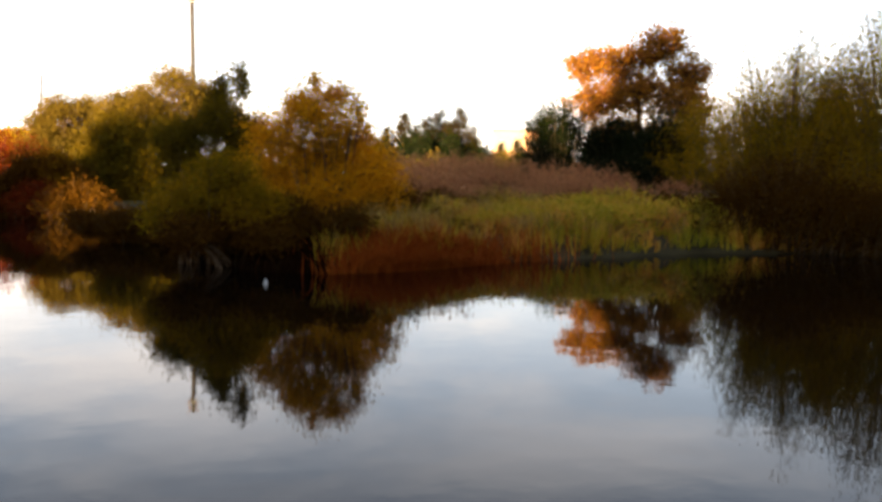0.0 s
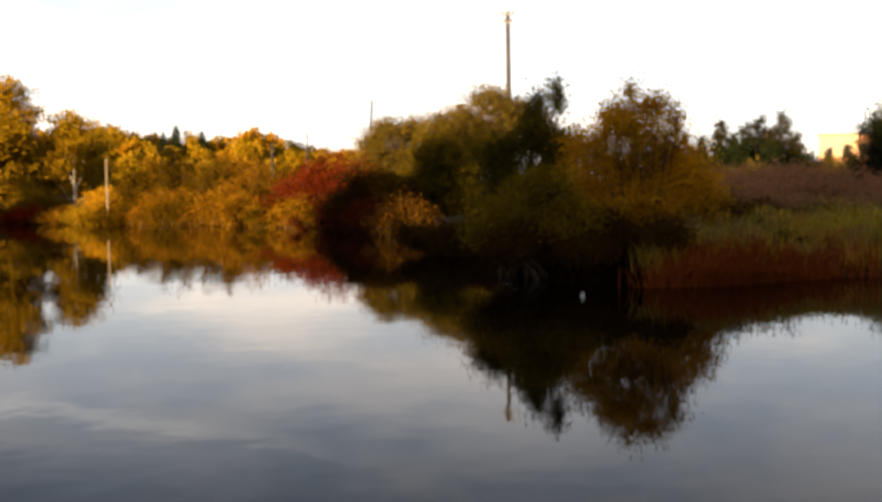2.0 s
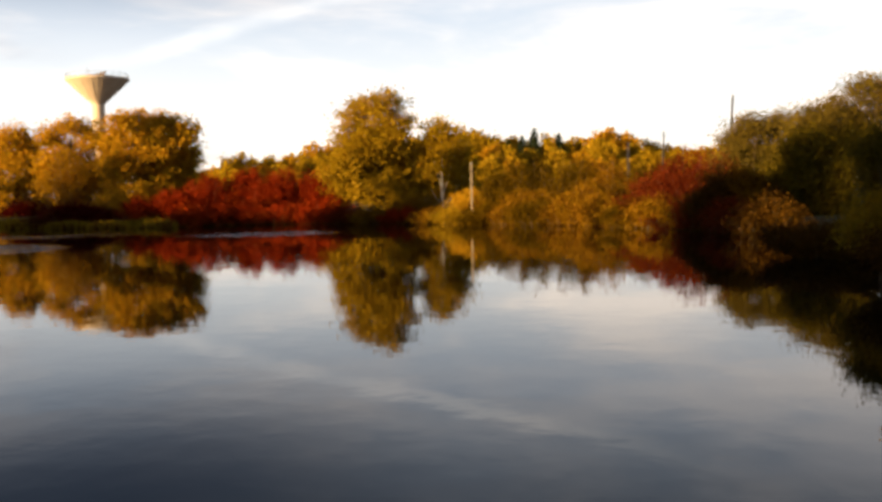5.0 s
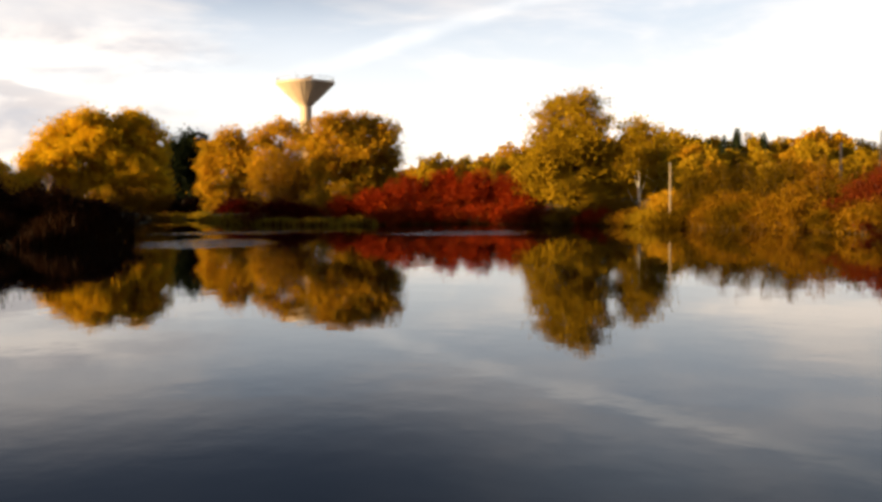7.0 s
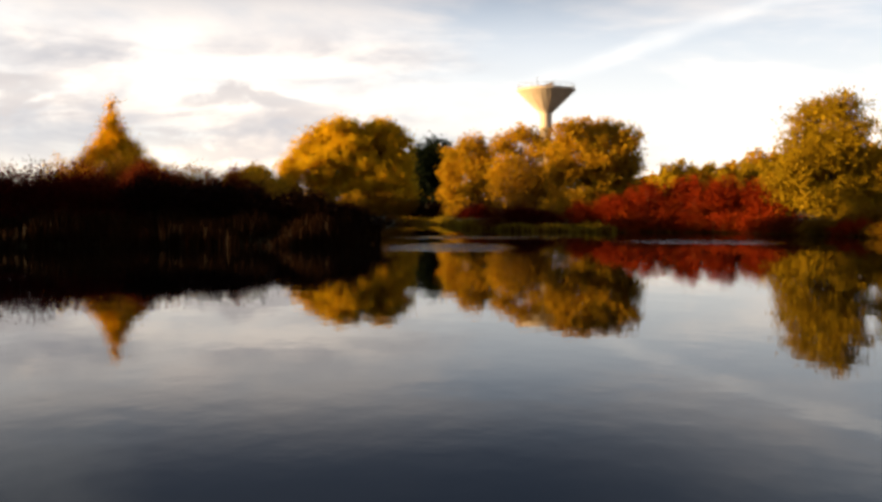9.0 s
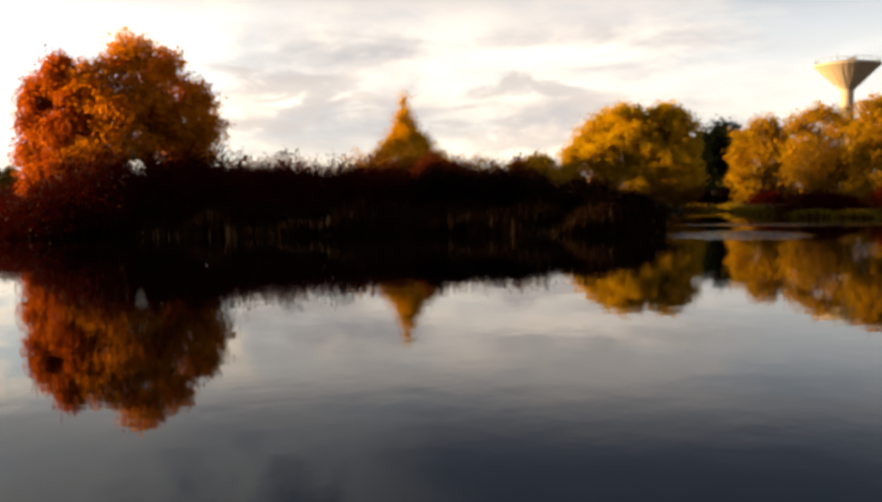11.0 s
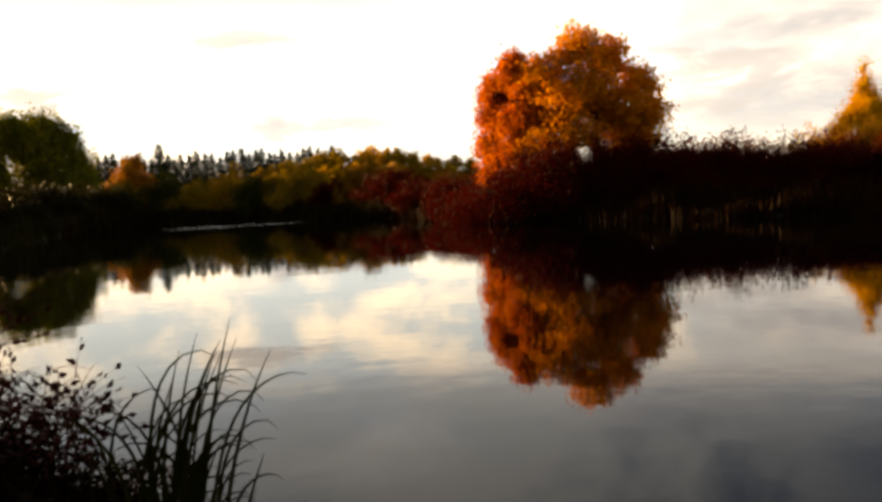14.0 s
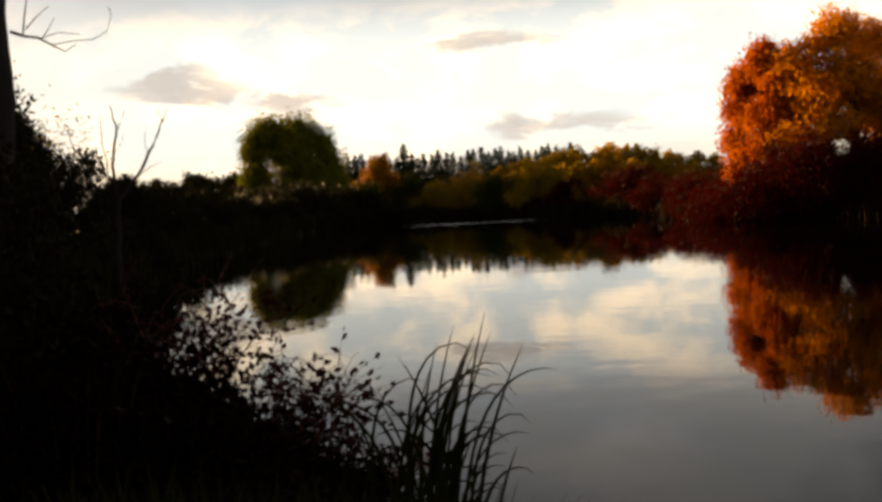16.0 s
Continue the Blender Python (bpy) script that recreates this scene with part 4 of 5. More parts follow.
tree("gold_tree", "gold and brown tree on the far shore", 134.1, 76, 5.0, 6.3, L_GREENGOLD, leaves=20000, size=0.13, gaps=0.18, deep=4,
     blobs=((0.2, 5.5, 1.2, 0.8), (-0.9, 4.8, 1.2, 1.0), (1.3, 4.7, 1.2, 0.9), (-1.4, 3.5, 1.1, 1.1), (0.4, 3.7, 1.6, 1.1), (1.8, 3.2, 1.2, 1.2), (-0.9, 2.0, 1.6, 1.1), (1.0, 1.9, 1.6, 1.1)))
shrub("gold_bush", "rust and gold bush between far trees", 131.0, 69, 5.6, 3, 4.6, L_RUST, stems=130, leaves=80, size=0.18)
# fills the dark gap; its shade is put in by the evergreen leaf colour
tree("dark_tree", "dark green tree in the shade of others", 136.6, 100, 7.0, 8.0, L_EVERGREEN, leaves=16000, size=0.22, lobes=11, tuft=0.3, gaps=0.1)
G_YEL = "yellow trees behind the pond"
tree("yellow_tree", "golden yellow tree in full autumn leaf with a sloping crown", 142.4, 82, 8.0, 8.0, L_GOLD, leaves=42000, size=0.14, gaps=0.1, deep=6, group=G_YEL,
     blobs=((1.2, 6.9, 1.6, 1.0), (-0.2, 6.2, 1.7, 1.2), (2.2, 5.8, 1.4, 1.2), (-1.6, 5.0, 1.6, 1.2), (1.0, 4.8, 1.9, 1.3), (-2.9, 3.7, 1.3, 1.2), (-0.9, 3.6, 1.9, 1.3), (2.1, 3.4, 1.7, 1.3), (-3.1, 2.2, 1.3, 1.2), (0.0, 2.1, 2.2, 1.3), (2.4, 1.9, 1.7, 1.2)))
tree("yellow_tree", "golden yellow tree in full autumn leaf with a rounded crown", 139.3, 82, 6.2, 8.2, L_GOLD, leaves=36000, size=0.14, gaps=0.1, deep=5, group=G_YEL,
     blobs=((0.1, 7.1, 1.5, 1.0), (-1.2, 6.3, 1.4, 1.2), (1.3, 6.0, 1.4, 1.3), (0.0, 5.1, 1.9, 1.3), (-1.6, 4.3, 1.4, 1.3), (1.8, 4.2, 1.2, 1.4), (0.2, 3.4, 2.1, 1.4), (-1.6, 2.3, 1.6, 1.3), (1.5, 2.1, 1.6, 1.3)))
tree("olive_tree", "low olive-brown tree at the end of the yellow ones", 146.7, 80, 5.4, 3.7, L_OLIVE, leaves=14000, size=0.14, lobes=9, gaps=0.15)
shrub("dark_red_shrub", "low dark red shrub by the far water", 131.0, 58.5, 5.2, 2.5, 1.4, L_REDSHADE, M_REDTWIG, stems=110, leaves=80, size=0.14)
for az, d, wd, h, lf in ((134.6, 77, 3.6, 2.0, L_GREENGOLD), (136.2, 78, 3.4, 1.6, L_BROWNSHADE), (137.6, 79, 3.4, 1.9, L_RUST), (139.2, 78, 3.6, 2.4, L_RUST), (141.0, 77, 4.0, 2.4, L_GREENGOLD), (143.2, 77, 4.2, 2.2, L_RUST), (145.4, 77, 4.4, 2.2, L_OLIVE), (144.4, 79, 4.6, 3.2, L_RUST), (142.0, 79.5, 4.6, 3.0, L_GREENGOLD), (139.8, 79.5, 4.0, 3.0, L_RUST), (133.6, 72, 3.4, 1.4, L_REDSHADE), (130.2, 63, 3.6, 1.3, L_RUST), (132.6, 73, 4.0, 1.8, L_BROWNSHADE), (129.4, 66, 4.4, 1.8, L_GREENGOLD)):
    shrub("bay_bush", "low autumn bush at the head of the bay", az, d, wd, 2.4, h, lf, stems=70, leaves=60, size=0.2, group="low bushes round the bay", z=0.05)
shrub("dark_red_shrub", "small red shrub by the far water", 127.6, 58, 2.4, 2, 1.5, L_RED, M_REDTWIG, stems=70, leaves=70, size=0.14)

# ---- the dark spit of land ----
tree("golden_larch", "golden larch with a pointed top", 154.3, 62, 6.6, 7.6, L_LARCH, leaves=30000, size=0.12, ratio=0.35, gaps=0.16, trunk=0.12, deep=4, fork=0.15, stretch=1.3,
     blobs=((0.0, 6.35, 0.08, 0.4), (0.03, 5.8, 0.2, 0.42), (-0.05, 5.3, 0.36, 0.4), (-0.25, 4.8, 0.42, 0.4), (0.35, 4.75, 0.45, 0.4), (-0.5, 4.2, 0.55, 0.42), (0.15, 4.2, 0.55, 0.45), (0.8, 4.15, 0.5, 0.4),
            (-0.9, 3.6, 0.6, 0.45), (0.0, 3.6, 0.7, 0.5), (1.2, 3.55, 0.65, 0.42), (-1.3, 3.0, 0.7, 0.5), (0.4, 3.0, 0.8, 0.5), (1.8, 2.9, 0.75, 0.45), (-1.6, 2.3, 0.8, 0.5), (0.2, 2.3, 1.0, 0.5), (2.3, 2.3, 0.8, 0.5)))
shrub("larch_scrub", "golden and brown bush at the foot of a larch", 154.4, 57, 5.6, 3, 3.5, L_RUST, stems=120, leaves=80, size=0.17)
shrub("green_scrub", "yellow-green bush behind the bank", 157.2, 56, 3.4, 2.6, 3.2, L_GREENGOLD, stems=110, leaves=80, size=0.16)
shrub("green_scrub", "dull rust-brown bush behind the bank", 150.4, 58, 4.0, 2.6, 3.0, L_RUST, stems=90, leaves=80, size=0.16)
shrub("green_scrub", "olive and gold bush behind the bank", 146.6, 62, 5.0, 3, 2.9, L_GREENGOLD, stems=110, leaves=80, size=0.17)
for az, d, wd, h in ((148.4, 52, 4.6, 2.7), (152.0, 52, 4.6, 2.9), (160.6, 51, 5.0, 3.0), (163.4, 50.5, 4.6, 3.0), (156.0, 51, 4.4, 2.8)):
    shrub("russet_scrub", "russet-brown bush behind the dark bank", az, d, wd, 2.6, h, L_SHADYRED, M_SHADETWIG, stems=100, leaves=80, size=0.19, group="scrub behind the dark bank")
tree("maple_tree", "large maple in bright orange leaf", 168.85, 49, 7.4, 8.6, L_ORANGE, leaves=46000, size=0.125, gaps=0.24, core=0.16, trunk=0.26, deep=6.0, tuft=0.21, fork=0.3,
     blobs=((-0.6, 7.5, 1.3, 1.05), (0.9, 7.1, 1.2, 1.05), (-2.0, 6.3, 1.2, 1.2), (2.3, 5.7, 1.1, 1.2), (-0.2, 5.7, 1.5, 1.2), (-2.5, 4.4, 1.2, 1.2), (2.6, 4.1, 1.05, 1.1), (0.9, 4.2, 1.3, 1.1), (-1.2, 3.4, 1.5, 1.1), (1.9, 2.7, 1.4, 0.9), (-2.6, 2.6, 1.2, 0.9), (0.5, 5.0, 1.5, 1.0), (-1.2, 5.0, 1.3, 1.0), (2.0, 3.6, 1.2, 1.0)))
tree("maple_tree", "scarlet maple beside an orange one", 173.45, 50, 4.2, 8.0, L_SCARLET, leaves=26000, size=0.125, gaps=0.24, trunk=0.16, deep=4.0, tuft=0.2,
     blobs=((0.2, 7.1, 1.0, 0.85), (-0.8, 6.1, 0.9, 1.0), (0.8, 6.0, 1.0, 1.1), (-0.9, 4.6, 0.9, 1.1), (0.5, 4.4, 1.2, 1.2), (-1.1, 3.1, 0.9, 0.9), (0.2, 2.8, 1.2, 0.9), (-1.0, 2.0, 0.9, 0.8)))
G_TH = "thicket along the bank"
# leaf colour, not light, darkens the thicket, most at its blacker end
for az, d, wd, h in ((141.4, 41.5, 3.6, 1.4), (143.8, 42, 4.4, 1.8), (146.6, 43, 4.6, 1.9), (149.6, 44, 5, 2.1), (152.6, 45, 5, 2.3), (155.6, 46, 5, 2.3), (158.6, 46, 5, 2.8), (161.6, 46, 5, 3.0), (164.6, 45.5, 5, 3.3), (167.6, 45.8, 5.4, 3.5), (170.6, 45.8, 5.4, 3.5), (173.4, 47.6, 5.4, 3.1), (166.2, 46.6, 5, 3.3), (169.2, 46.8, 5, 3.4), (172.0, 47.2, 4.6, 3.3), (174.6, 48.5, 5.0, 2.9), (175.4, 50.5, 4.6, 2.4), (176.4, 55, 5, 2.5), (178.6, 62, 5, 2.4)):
    shrub("thicket_bush", "red-brown thicket bush on a low bank, shade in its colour" if az > 154 else "thicket bush on a low bank, leaves blackened for its shade", az, d, wd, 3.4, h, L_REDSHADE if az > 154 else L_BROWNSHADE, M_SHADETWIG, stems=120, leaves=62, size=0.165, group=G_TH)

# ---- shore beyond the spit ----
G_SH = "bushes along the shaded shore"
for az, d, wd, h, lf in ((180.2, 68, 5.0, 3.0, L_REDSHADE), (182.2, 74, 4.6, 4.0, L_RUST), (184.2, 76, 3.8, 2.6, L_REDSHADE), (185.8, 78, 5.0, 4.2, L_OLIVE), (188.2, 81, 5.4, 3.6, L_DARKWILLOW), (189.8, 86, 4.6, 4.6, L_GREENGOLD), (191.9, 86, 5.0, 3.2, L_OLIVE), (193.6, 88, 5.0, 4.0, L_DARKWILLOW), (196.2, 86, 6.0, 3.2, L_DARKWILLOW)):
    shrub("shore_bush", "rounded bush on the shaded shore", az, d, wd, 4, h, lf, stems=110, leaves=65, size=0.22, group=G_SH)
tree("orange_tree", "small orange-brown tree beyond the pond", 195.3, 89, 4.2, 5.8, L_BROWNOAK, leaves=12000, size=0.15, gaps=0.28, lobes=9, bare=10)
tree("poplar_bush", "large bushy green tree with upright shoots", 200.1, 114, 12.0, 11.9, L_POPLAR, leaves=50000, size=0.21, gaps=0.02, core=0.3, deep=10, tuft=0.34, stretch=1.9, trunk=0.3,
     blobs=((-2.6, 9.6, 2.6, 1.7), (0.6, 10.0, 2.6, 1.5), (-4.2, 7.6, 1.9, 2.2), (2.9, 8.2, 2.2, 1.9), (-0.6, 7.4, 3.2, 2.4), (4.2, 5.8, 1.8, 2.2), (-4.3, 4.6, 1.9, 2.2), (0.8, 4.8, 3.4, 2.4), (4.4, 3.2, 1.9, 2.0), (-1.6, 2.6, 3.6, 2.0), (-4.0, 1.6, 2.2, 1.6), (1.8, 1.5, 3.2, 1.6), (5.0, 1.4, 2.0, 1.4)))
# bushes and trees from here take their backlit darkness from the leaf colour
hedge = shrub("shade_bush", "low bush at the foot of the trees, shade in its colour", 200, 78, 8, 4, 3.0, L_SHADE, stems=110, leaves=70, size=0.3, group="dark bushes under the trees")
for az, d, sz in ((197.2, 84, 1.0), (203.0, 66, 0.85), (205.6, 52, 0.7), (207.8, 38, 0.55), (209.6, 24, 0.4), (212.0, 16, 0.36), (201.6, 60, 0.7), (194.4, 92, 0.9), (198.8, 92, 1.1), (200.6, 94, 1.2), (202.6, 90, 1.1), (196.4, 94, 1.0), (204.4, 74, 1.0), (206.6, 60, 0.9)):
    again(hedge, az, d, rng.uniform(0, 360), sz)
darkt = tree("shade_tree", "dark broad tree with shade in its leaf colour", 205.2, 95, 9.0, 6.2, L_SHADE, leaves=4800, size=0.31, lobes=10, tuft=0.34, gaps=0.12, group="trees against the light")
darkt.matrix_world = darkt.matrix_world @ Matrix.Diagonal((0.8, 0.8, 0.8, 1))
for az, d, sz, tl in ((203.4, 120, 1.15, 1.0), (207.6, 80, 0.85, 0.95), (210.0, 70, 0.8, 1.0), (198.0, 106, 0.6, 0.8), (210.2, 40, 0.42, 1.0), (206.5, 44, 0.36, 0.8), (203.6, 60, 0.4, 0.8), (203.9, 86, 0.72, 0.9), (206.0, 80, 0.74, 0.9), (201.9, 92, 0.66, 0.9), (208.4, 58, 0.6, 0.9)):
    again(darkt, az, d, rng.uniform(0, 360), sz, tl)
bank_tree = tree("bank_tree", "leafy tree on the near bank, shade in its colour", 218.2, 20, 4.6, 4.2, L_SHADE, leaves=14000, size=0.083, lobes=13, tuft=0.15, gaps=0.15, trunk=0.1, group="trees against the light")
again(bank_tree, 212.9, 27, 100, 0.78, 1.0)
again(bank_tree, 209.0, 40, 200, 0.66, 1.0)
# the tall ones past the left edge are added to shade the right bank
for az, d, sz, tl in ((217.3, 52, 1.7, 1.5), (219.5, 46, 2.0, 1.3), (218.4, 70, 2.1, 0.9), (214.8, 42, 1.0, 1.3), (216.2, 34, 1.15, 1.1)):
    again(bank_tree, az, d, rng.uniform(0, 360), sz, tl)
# unseen trees added behind the eye, tall enough to shade the right bank
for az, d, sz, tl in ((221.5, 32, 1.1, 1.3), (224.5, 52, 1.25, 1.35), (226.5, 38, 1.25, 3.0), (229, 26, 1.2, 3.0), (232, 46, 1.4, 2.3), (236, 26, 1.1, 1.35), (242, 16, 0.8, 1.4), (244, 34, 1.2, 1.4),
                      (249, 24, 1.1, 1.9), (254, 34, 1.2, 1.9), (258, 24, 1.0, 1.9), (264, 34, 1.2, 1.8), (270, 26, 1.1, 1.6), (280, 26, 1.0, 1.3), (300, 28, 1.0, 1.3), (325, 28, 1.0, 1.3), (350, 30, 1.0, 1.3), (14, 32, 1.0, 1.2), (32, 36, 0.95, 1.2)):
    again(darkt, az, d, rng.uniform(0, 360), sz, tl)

# more unseen trees, placed to keep sun and low sky off the banks
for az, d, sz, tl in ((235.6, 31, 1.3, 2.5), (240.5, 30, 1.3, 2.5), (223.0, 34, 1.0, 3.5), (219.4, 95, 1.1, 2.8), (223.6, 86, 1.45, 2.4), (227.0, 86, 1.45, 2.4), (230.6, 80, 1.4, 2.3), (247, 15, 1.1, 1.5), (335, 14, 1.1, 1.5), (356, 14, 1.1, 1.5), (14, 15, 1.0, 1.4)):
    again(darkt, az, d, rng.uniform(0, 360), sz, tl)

# ---- distant woods ----
WOOD = [tree("wood_tree", lab, 100 + i, 140, 6.4, 8.0, lf, leaves=3600, size=0.32, lobes=9, tuft=0.3, gaps=0.1, group="distant wood")
        for i, (lf, lab) in enumerate(((L_GREENGOLD, "distant green-gold tree at the edge of a wood"), (L_TALL, "distant yellow tree at the edge of a wood"), (L_OLIVE, "distant olive tree at the edge of a wood"), (L_RUST, "distant rust-coloured tree at the edge of a wood")))]
SPR = [conifer("spruce", "tall dark spruce in a distant row", 104 + i, 150, 5.2, 9.0, L_SPRUCE, leaves=2500, size=0.58, tiers=18, fuzz=0.08, group="distant spruces") for i in range(2)]
SKYLINE = ((90, 0.03), (95, 0.042), (97, 0.04), (99, 0.05), (100.6, 0.064), (102, 0.051), (104, 0.05), (106, 0.055), (109, 0.061), (112, 0.057), (117, 0.049), (120, 0.041), (122, 0.033), (126, 0.024), (136, 0.03),
           (146, 0.012), (160, 0.01), (176, 0.03), (179, 0.04), (181, 0.048), (184, 0.045), (186.5, 0.038), (190, 0.03), (196, 0.03))


def wood_row(az0, az1, step, d, part_of, picks, jitter=0.12):
    az = az0
    while az < az1:
        top = EYE_Z + d * curve_at(SKYLINE, az) * part_of * rng.uniform(1 - jitter, 1.0)
        src = picks[int(rng.integers(len(picks)))]
        again(src, az, d + rng.uniform(-4, 4), rng.uniform(0, 360), (top - ground_z(az, d)) / (7.3 if src in WOOD else 9.0) * 1.0, 1.0)
        az += step * rng.uniform(0.8, 1.2)


wood_row(91.5, 126, 1.0, 146, 1.0, (WOOD[0], WOOD[2], WOOD[0], WOOD[2], WOOD[2], WOOD[1]))
for az, h in ((105.0, 1.0), (105.7, 0.9), (103.6, 0.92), (106.5, 0.84), (109.8, 0.9)):
    again(SPR[0], az, 140, 40 * az, h)
wood_row(92, 125, 1.3, 128, 0.8, (WOOD[0], WOOD[1], WOOD[2], WOOD[1], WOOD[3]))
wood_row(93, 124, 1.6, 108, 0.55, (WOOD[1], WOOD[3], WOOD[0]))
wood_row(176, 188, 1.2, 112, 1.0, (WOOD[2], WOOD[1], WOOD[2], WOOD[0]))
wood_row(177, 196, 1.5, 98, 0.7, (WOOD[2], WOOD[0], WOOD[2]))
wood_row(126, 176, 4.0, 165, 1.0, (WOOD[0], WOOD[2]))
again(WOOD[1], 95.6, 104, 30, 0.62, 1.0, "bright yellow tree behind a leaning pole")
az = 184.0
while az < 198:
    again(SPR[int(rng.integers(2))], az, 126 + rng.uniform(-4, 4), rng.uniform(0, 360), rng.uniform(0.68, 0.80))
    az += rng.uniform(0.3, 0.5)
again(SPR[0], 193.7, 118, 0, 0.85)
for ob in WOOD + SPR:
    ob.matrix_world = Matrix.Translation(at(*((129, 150) if ob is WOOD[0] else (122.5, 120) if ob is WOOD[1] else (118, 150) if ob is WOOD[2] else (111, 118) if ob is WOOD[3] else (105.2, 140) if ob is SPR[0] else (106.4, 142)), 0.4)) @ Matrix.Diagonal((0.8, 0.8, 0.8, 1))

# ---- grasses and reeds ----
blades("meadow_grass", "green and straw-coloured rough grass on the bank", "grass", strip(15000, 50, 79, 0.2, 9, clump=0.35), 0.42, L_GRASS, 0.018, 0.7, 1.3)
blades("straw_tufts", "straw-coloured dead grass tufts on the bank", "grass", strip(7000, 54, 78, 0.6, 8, clump=0.7), 0.55, L_STRAW, 0.014, 0.4)
rows = []
for i in range(6500):
    a0 = 72.2 + rng.normal(0, 2.6)
    d0 = curve_at(FAR, a0) - 0.3 + abs(rng.normal(0, 0.5))
    p0 = at(a0, d0, max(ground_z(a0, d0), -0.1) - 0.03)
    if noise.noise((p0.x * 1.3, p0.y * 1.3, 5.0)) > -0.25:
        rows.append((p0.x, p0.y, p0.z))
blades("sedge_fringe", "rust-brown dead sedge along the waterline", "sedge", rows, 0.45, L_RUSTREED, 0.012, 0.8, 1.3)
blades("shore_grass", "rust and olive grass along the far shore", "grass", strip(4500, 92.5, 126, -0.1, 2.0), 0.2, L_DRYREED, 0.03, 1.2)
for az0, spread, n in ((127.9, 0.9, 2200), (135.4, 1.0, 2600), (132.2, 1.2, 2000)):
    rows = []
    for i in range(n):
        a0 = az0 + rng.normal(0, spread)
        d0 = curve_at(FAR, a0) - 0.3 + abs(rng.normal(0, 1.6))
        p0 = at(a0, d0, max(ground_z(a0, d0), -0.1) - 0.03)
        rows.append((p0.x, p0.y, p0.z))
    blades("pale_grass", "sunlit yellow-green grass by the far water", "grass", rows, 0.45, L_LITGRASS, 0.035, 0.5)
blades("shore_grass", "rust and olive grass along the far shore", "grass", strip(3500, 126, 139.3, -0.4, 2), 0.4, L_DRYREED, 0.035, 0.35)
# dark strip whose colour carries the shade under the willows
blades("sedge_fringe", "short sedge under the willows, shade put in its colour", "sedge", strip(3500, 78, 93, -0.3, 1.6), 0.4, L_REEDSHADE, 0.014, 0.3)
# sun reaches these reeds, so the bank's shade sits in their colour
blades("reed_bed", "dead brown reeds along the low bank, darkened for its shade", "reeds", strip(10000, 139.3, 172, -0.5, 2.5), 0.85, L_REEDSHADE, 0.022, 0.2)
blades("shore_reeds", "dead reeds along the shaded shore, shade in their colour", "reeds", strip(6000, 171, 199, -0.6, 2.5), 0.9, L_REEDSHADE, 0.035, 0.25)
blades("shore_reeds", "reeds along the shaded shore with shade in their colour", "reeds", strip(8000, 181, 214, -0.5, 2.5), 0.9, L_REED, 0.03, 0.25)
blades("bank_grass", "rough grass on the near bank, shade in its colour", "grass", strip(9000, 189, 222, -0.3, 3.2, NEAR), 0.45, L_REED, 0.008, 0.5)


# ---- reed clump in the shallows ----
def reed_clump(az, d, stalks, tall, reach):
    """Tall blades that stand close together; many are folded over near the tip."""
    ob = stand("reed_clump", "clump of tall reeds with drooping tips in the shallows", "reeds", az, d, z=-0.1)
    for i in range(stalks):
        x, y = rng.normal(0.0, 0.09), rng.normal(0, 0.1)
        h = tall * rng.uniform(0.5, 1.0)
        tip = rng.uniform(1.5, 2.5) if i % 5 < 3 else rng.uniform(0.1, 0.5)
        sharp = rng.uniform(3.5, 8.0) if tip > 1 else 2.0
        lean = rng.normal(0.0, 0.05) + 0.3 * x
        way = 1 if rng.uniform() < 0.84 else -1
        pts = [(x, y, 0.0)]
        for q in np.linspace(0, 1, 19)[1:]:
            a = lean + way * (0.1 * q + reach * tip * q ** sharp)
            pts.append((pts[-1][0] + math.sin(a) * h / 18, y + 0.04 * q * math.sin(i), pts[-1][2] + math.cos(a) * h / 18))
        pts = np.array(pts)
        wd = 0.0095 * np.sin(np.pi * (0.3 + 0.7 * np.linspace(0, 1, 19))) ** 0.8 + 0.0008
        way = unit(np.gradient(pts, axis=0))
        a = rng.uniform(-0.7, 0.7)
        side = unit(np.cross(way, np.array([[math.sin(a), math.cos(a), 0.0]])))
        v = np.concatenate([pts - side * wd[:, None], pts + side * wd[:, None], pts + np.array([0, 0.003, 0])])
        k = np.arange(18)[:, None]
        f = np.concatenate([k + [0, 1, 39, 38], k + [38, 39, 20, 19]])
        child("reed_blade", mesh_of("reed_blade", v, f, L_REED, True), ob)
    return ob


reed_clump(193.7, 4.5, 64, 1.38, 1.0)
reed_clump(196.6, 4.75, 18, 0.8, 0.7)

# ---- shrubs in the foreground ----
G_FG = "shrubs on the near bank"
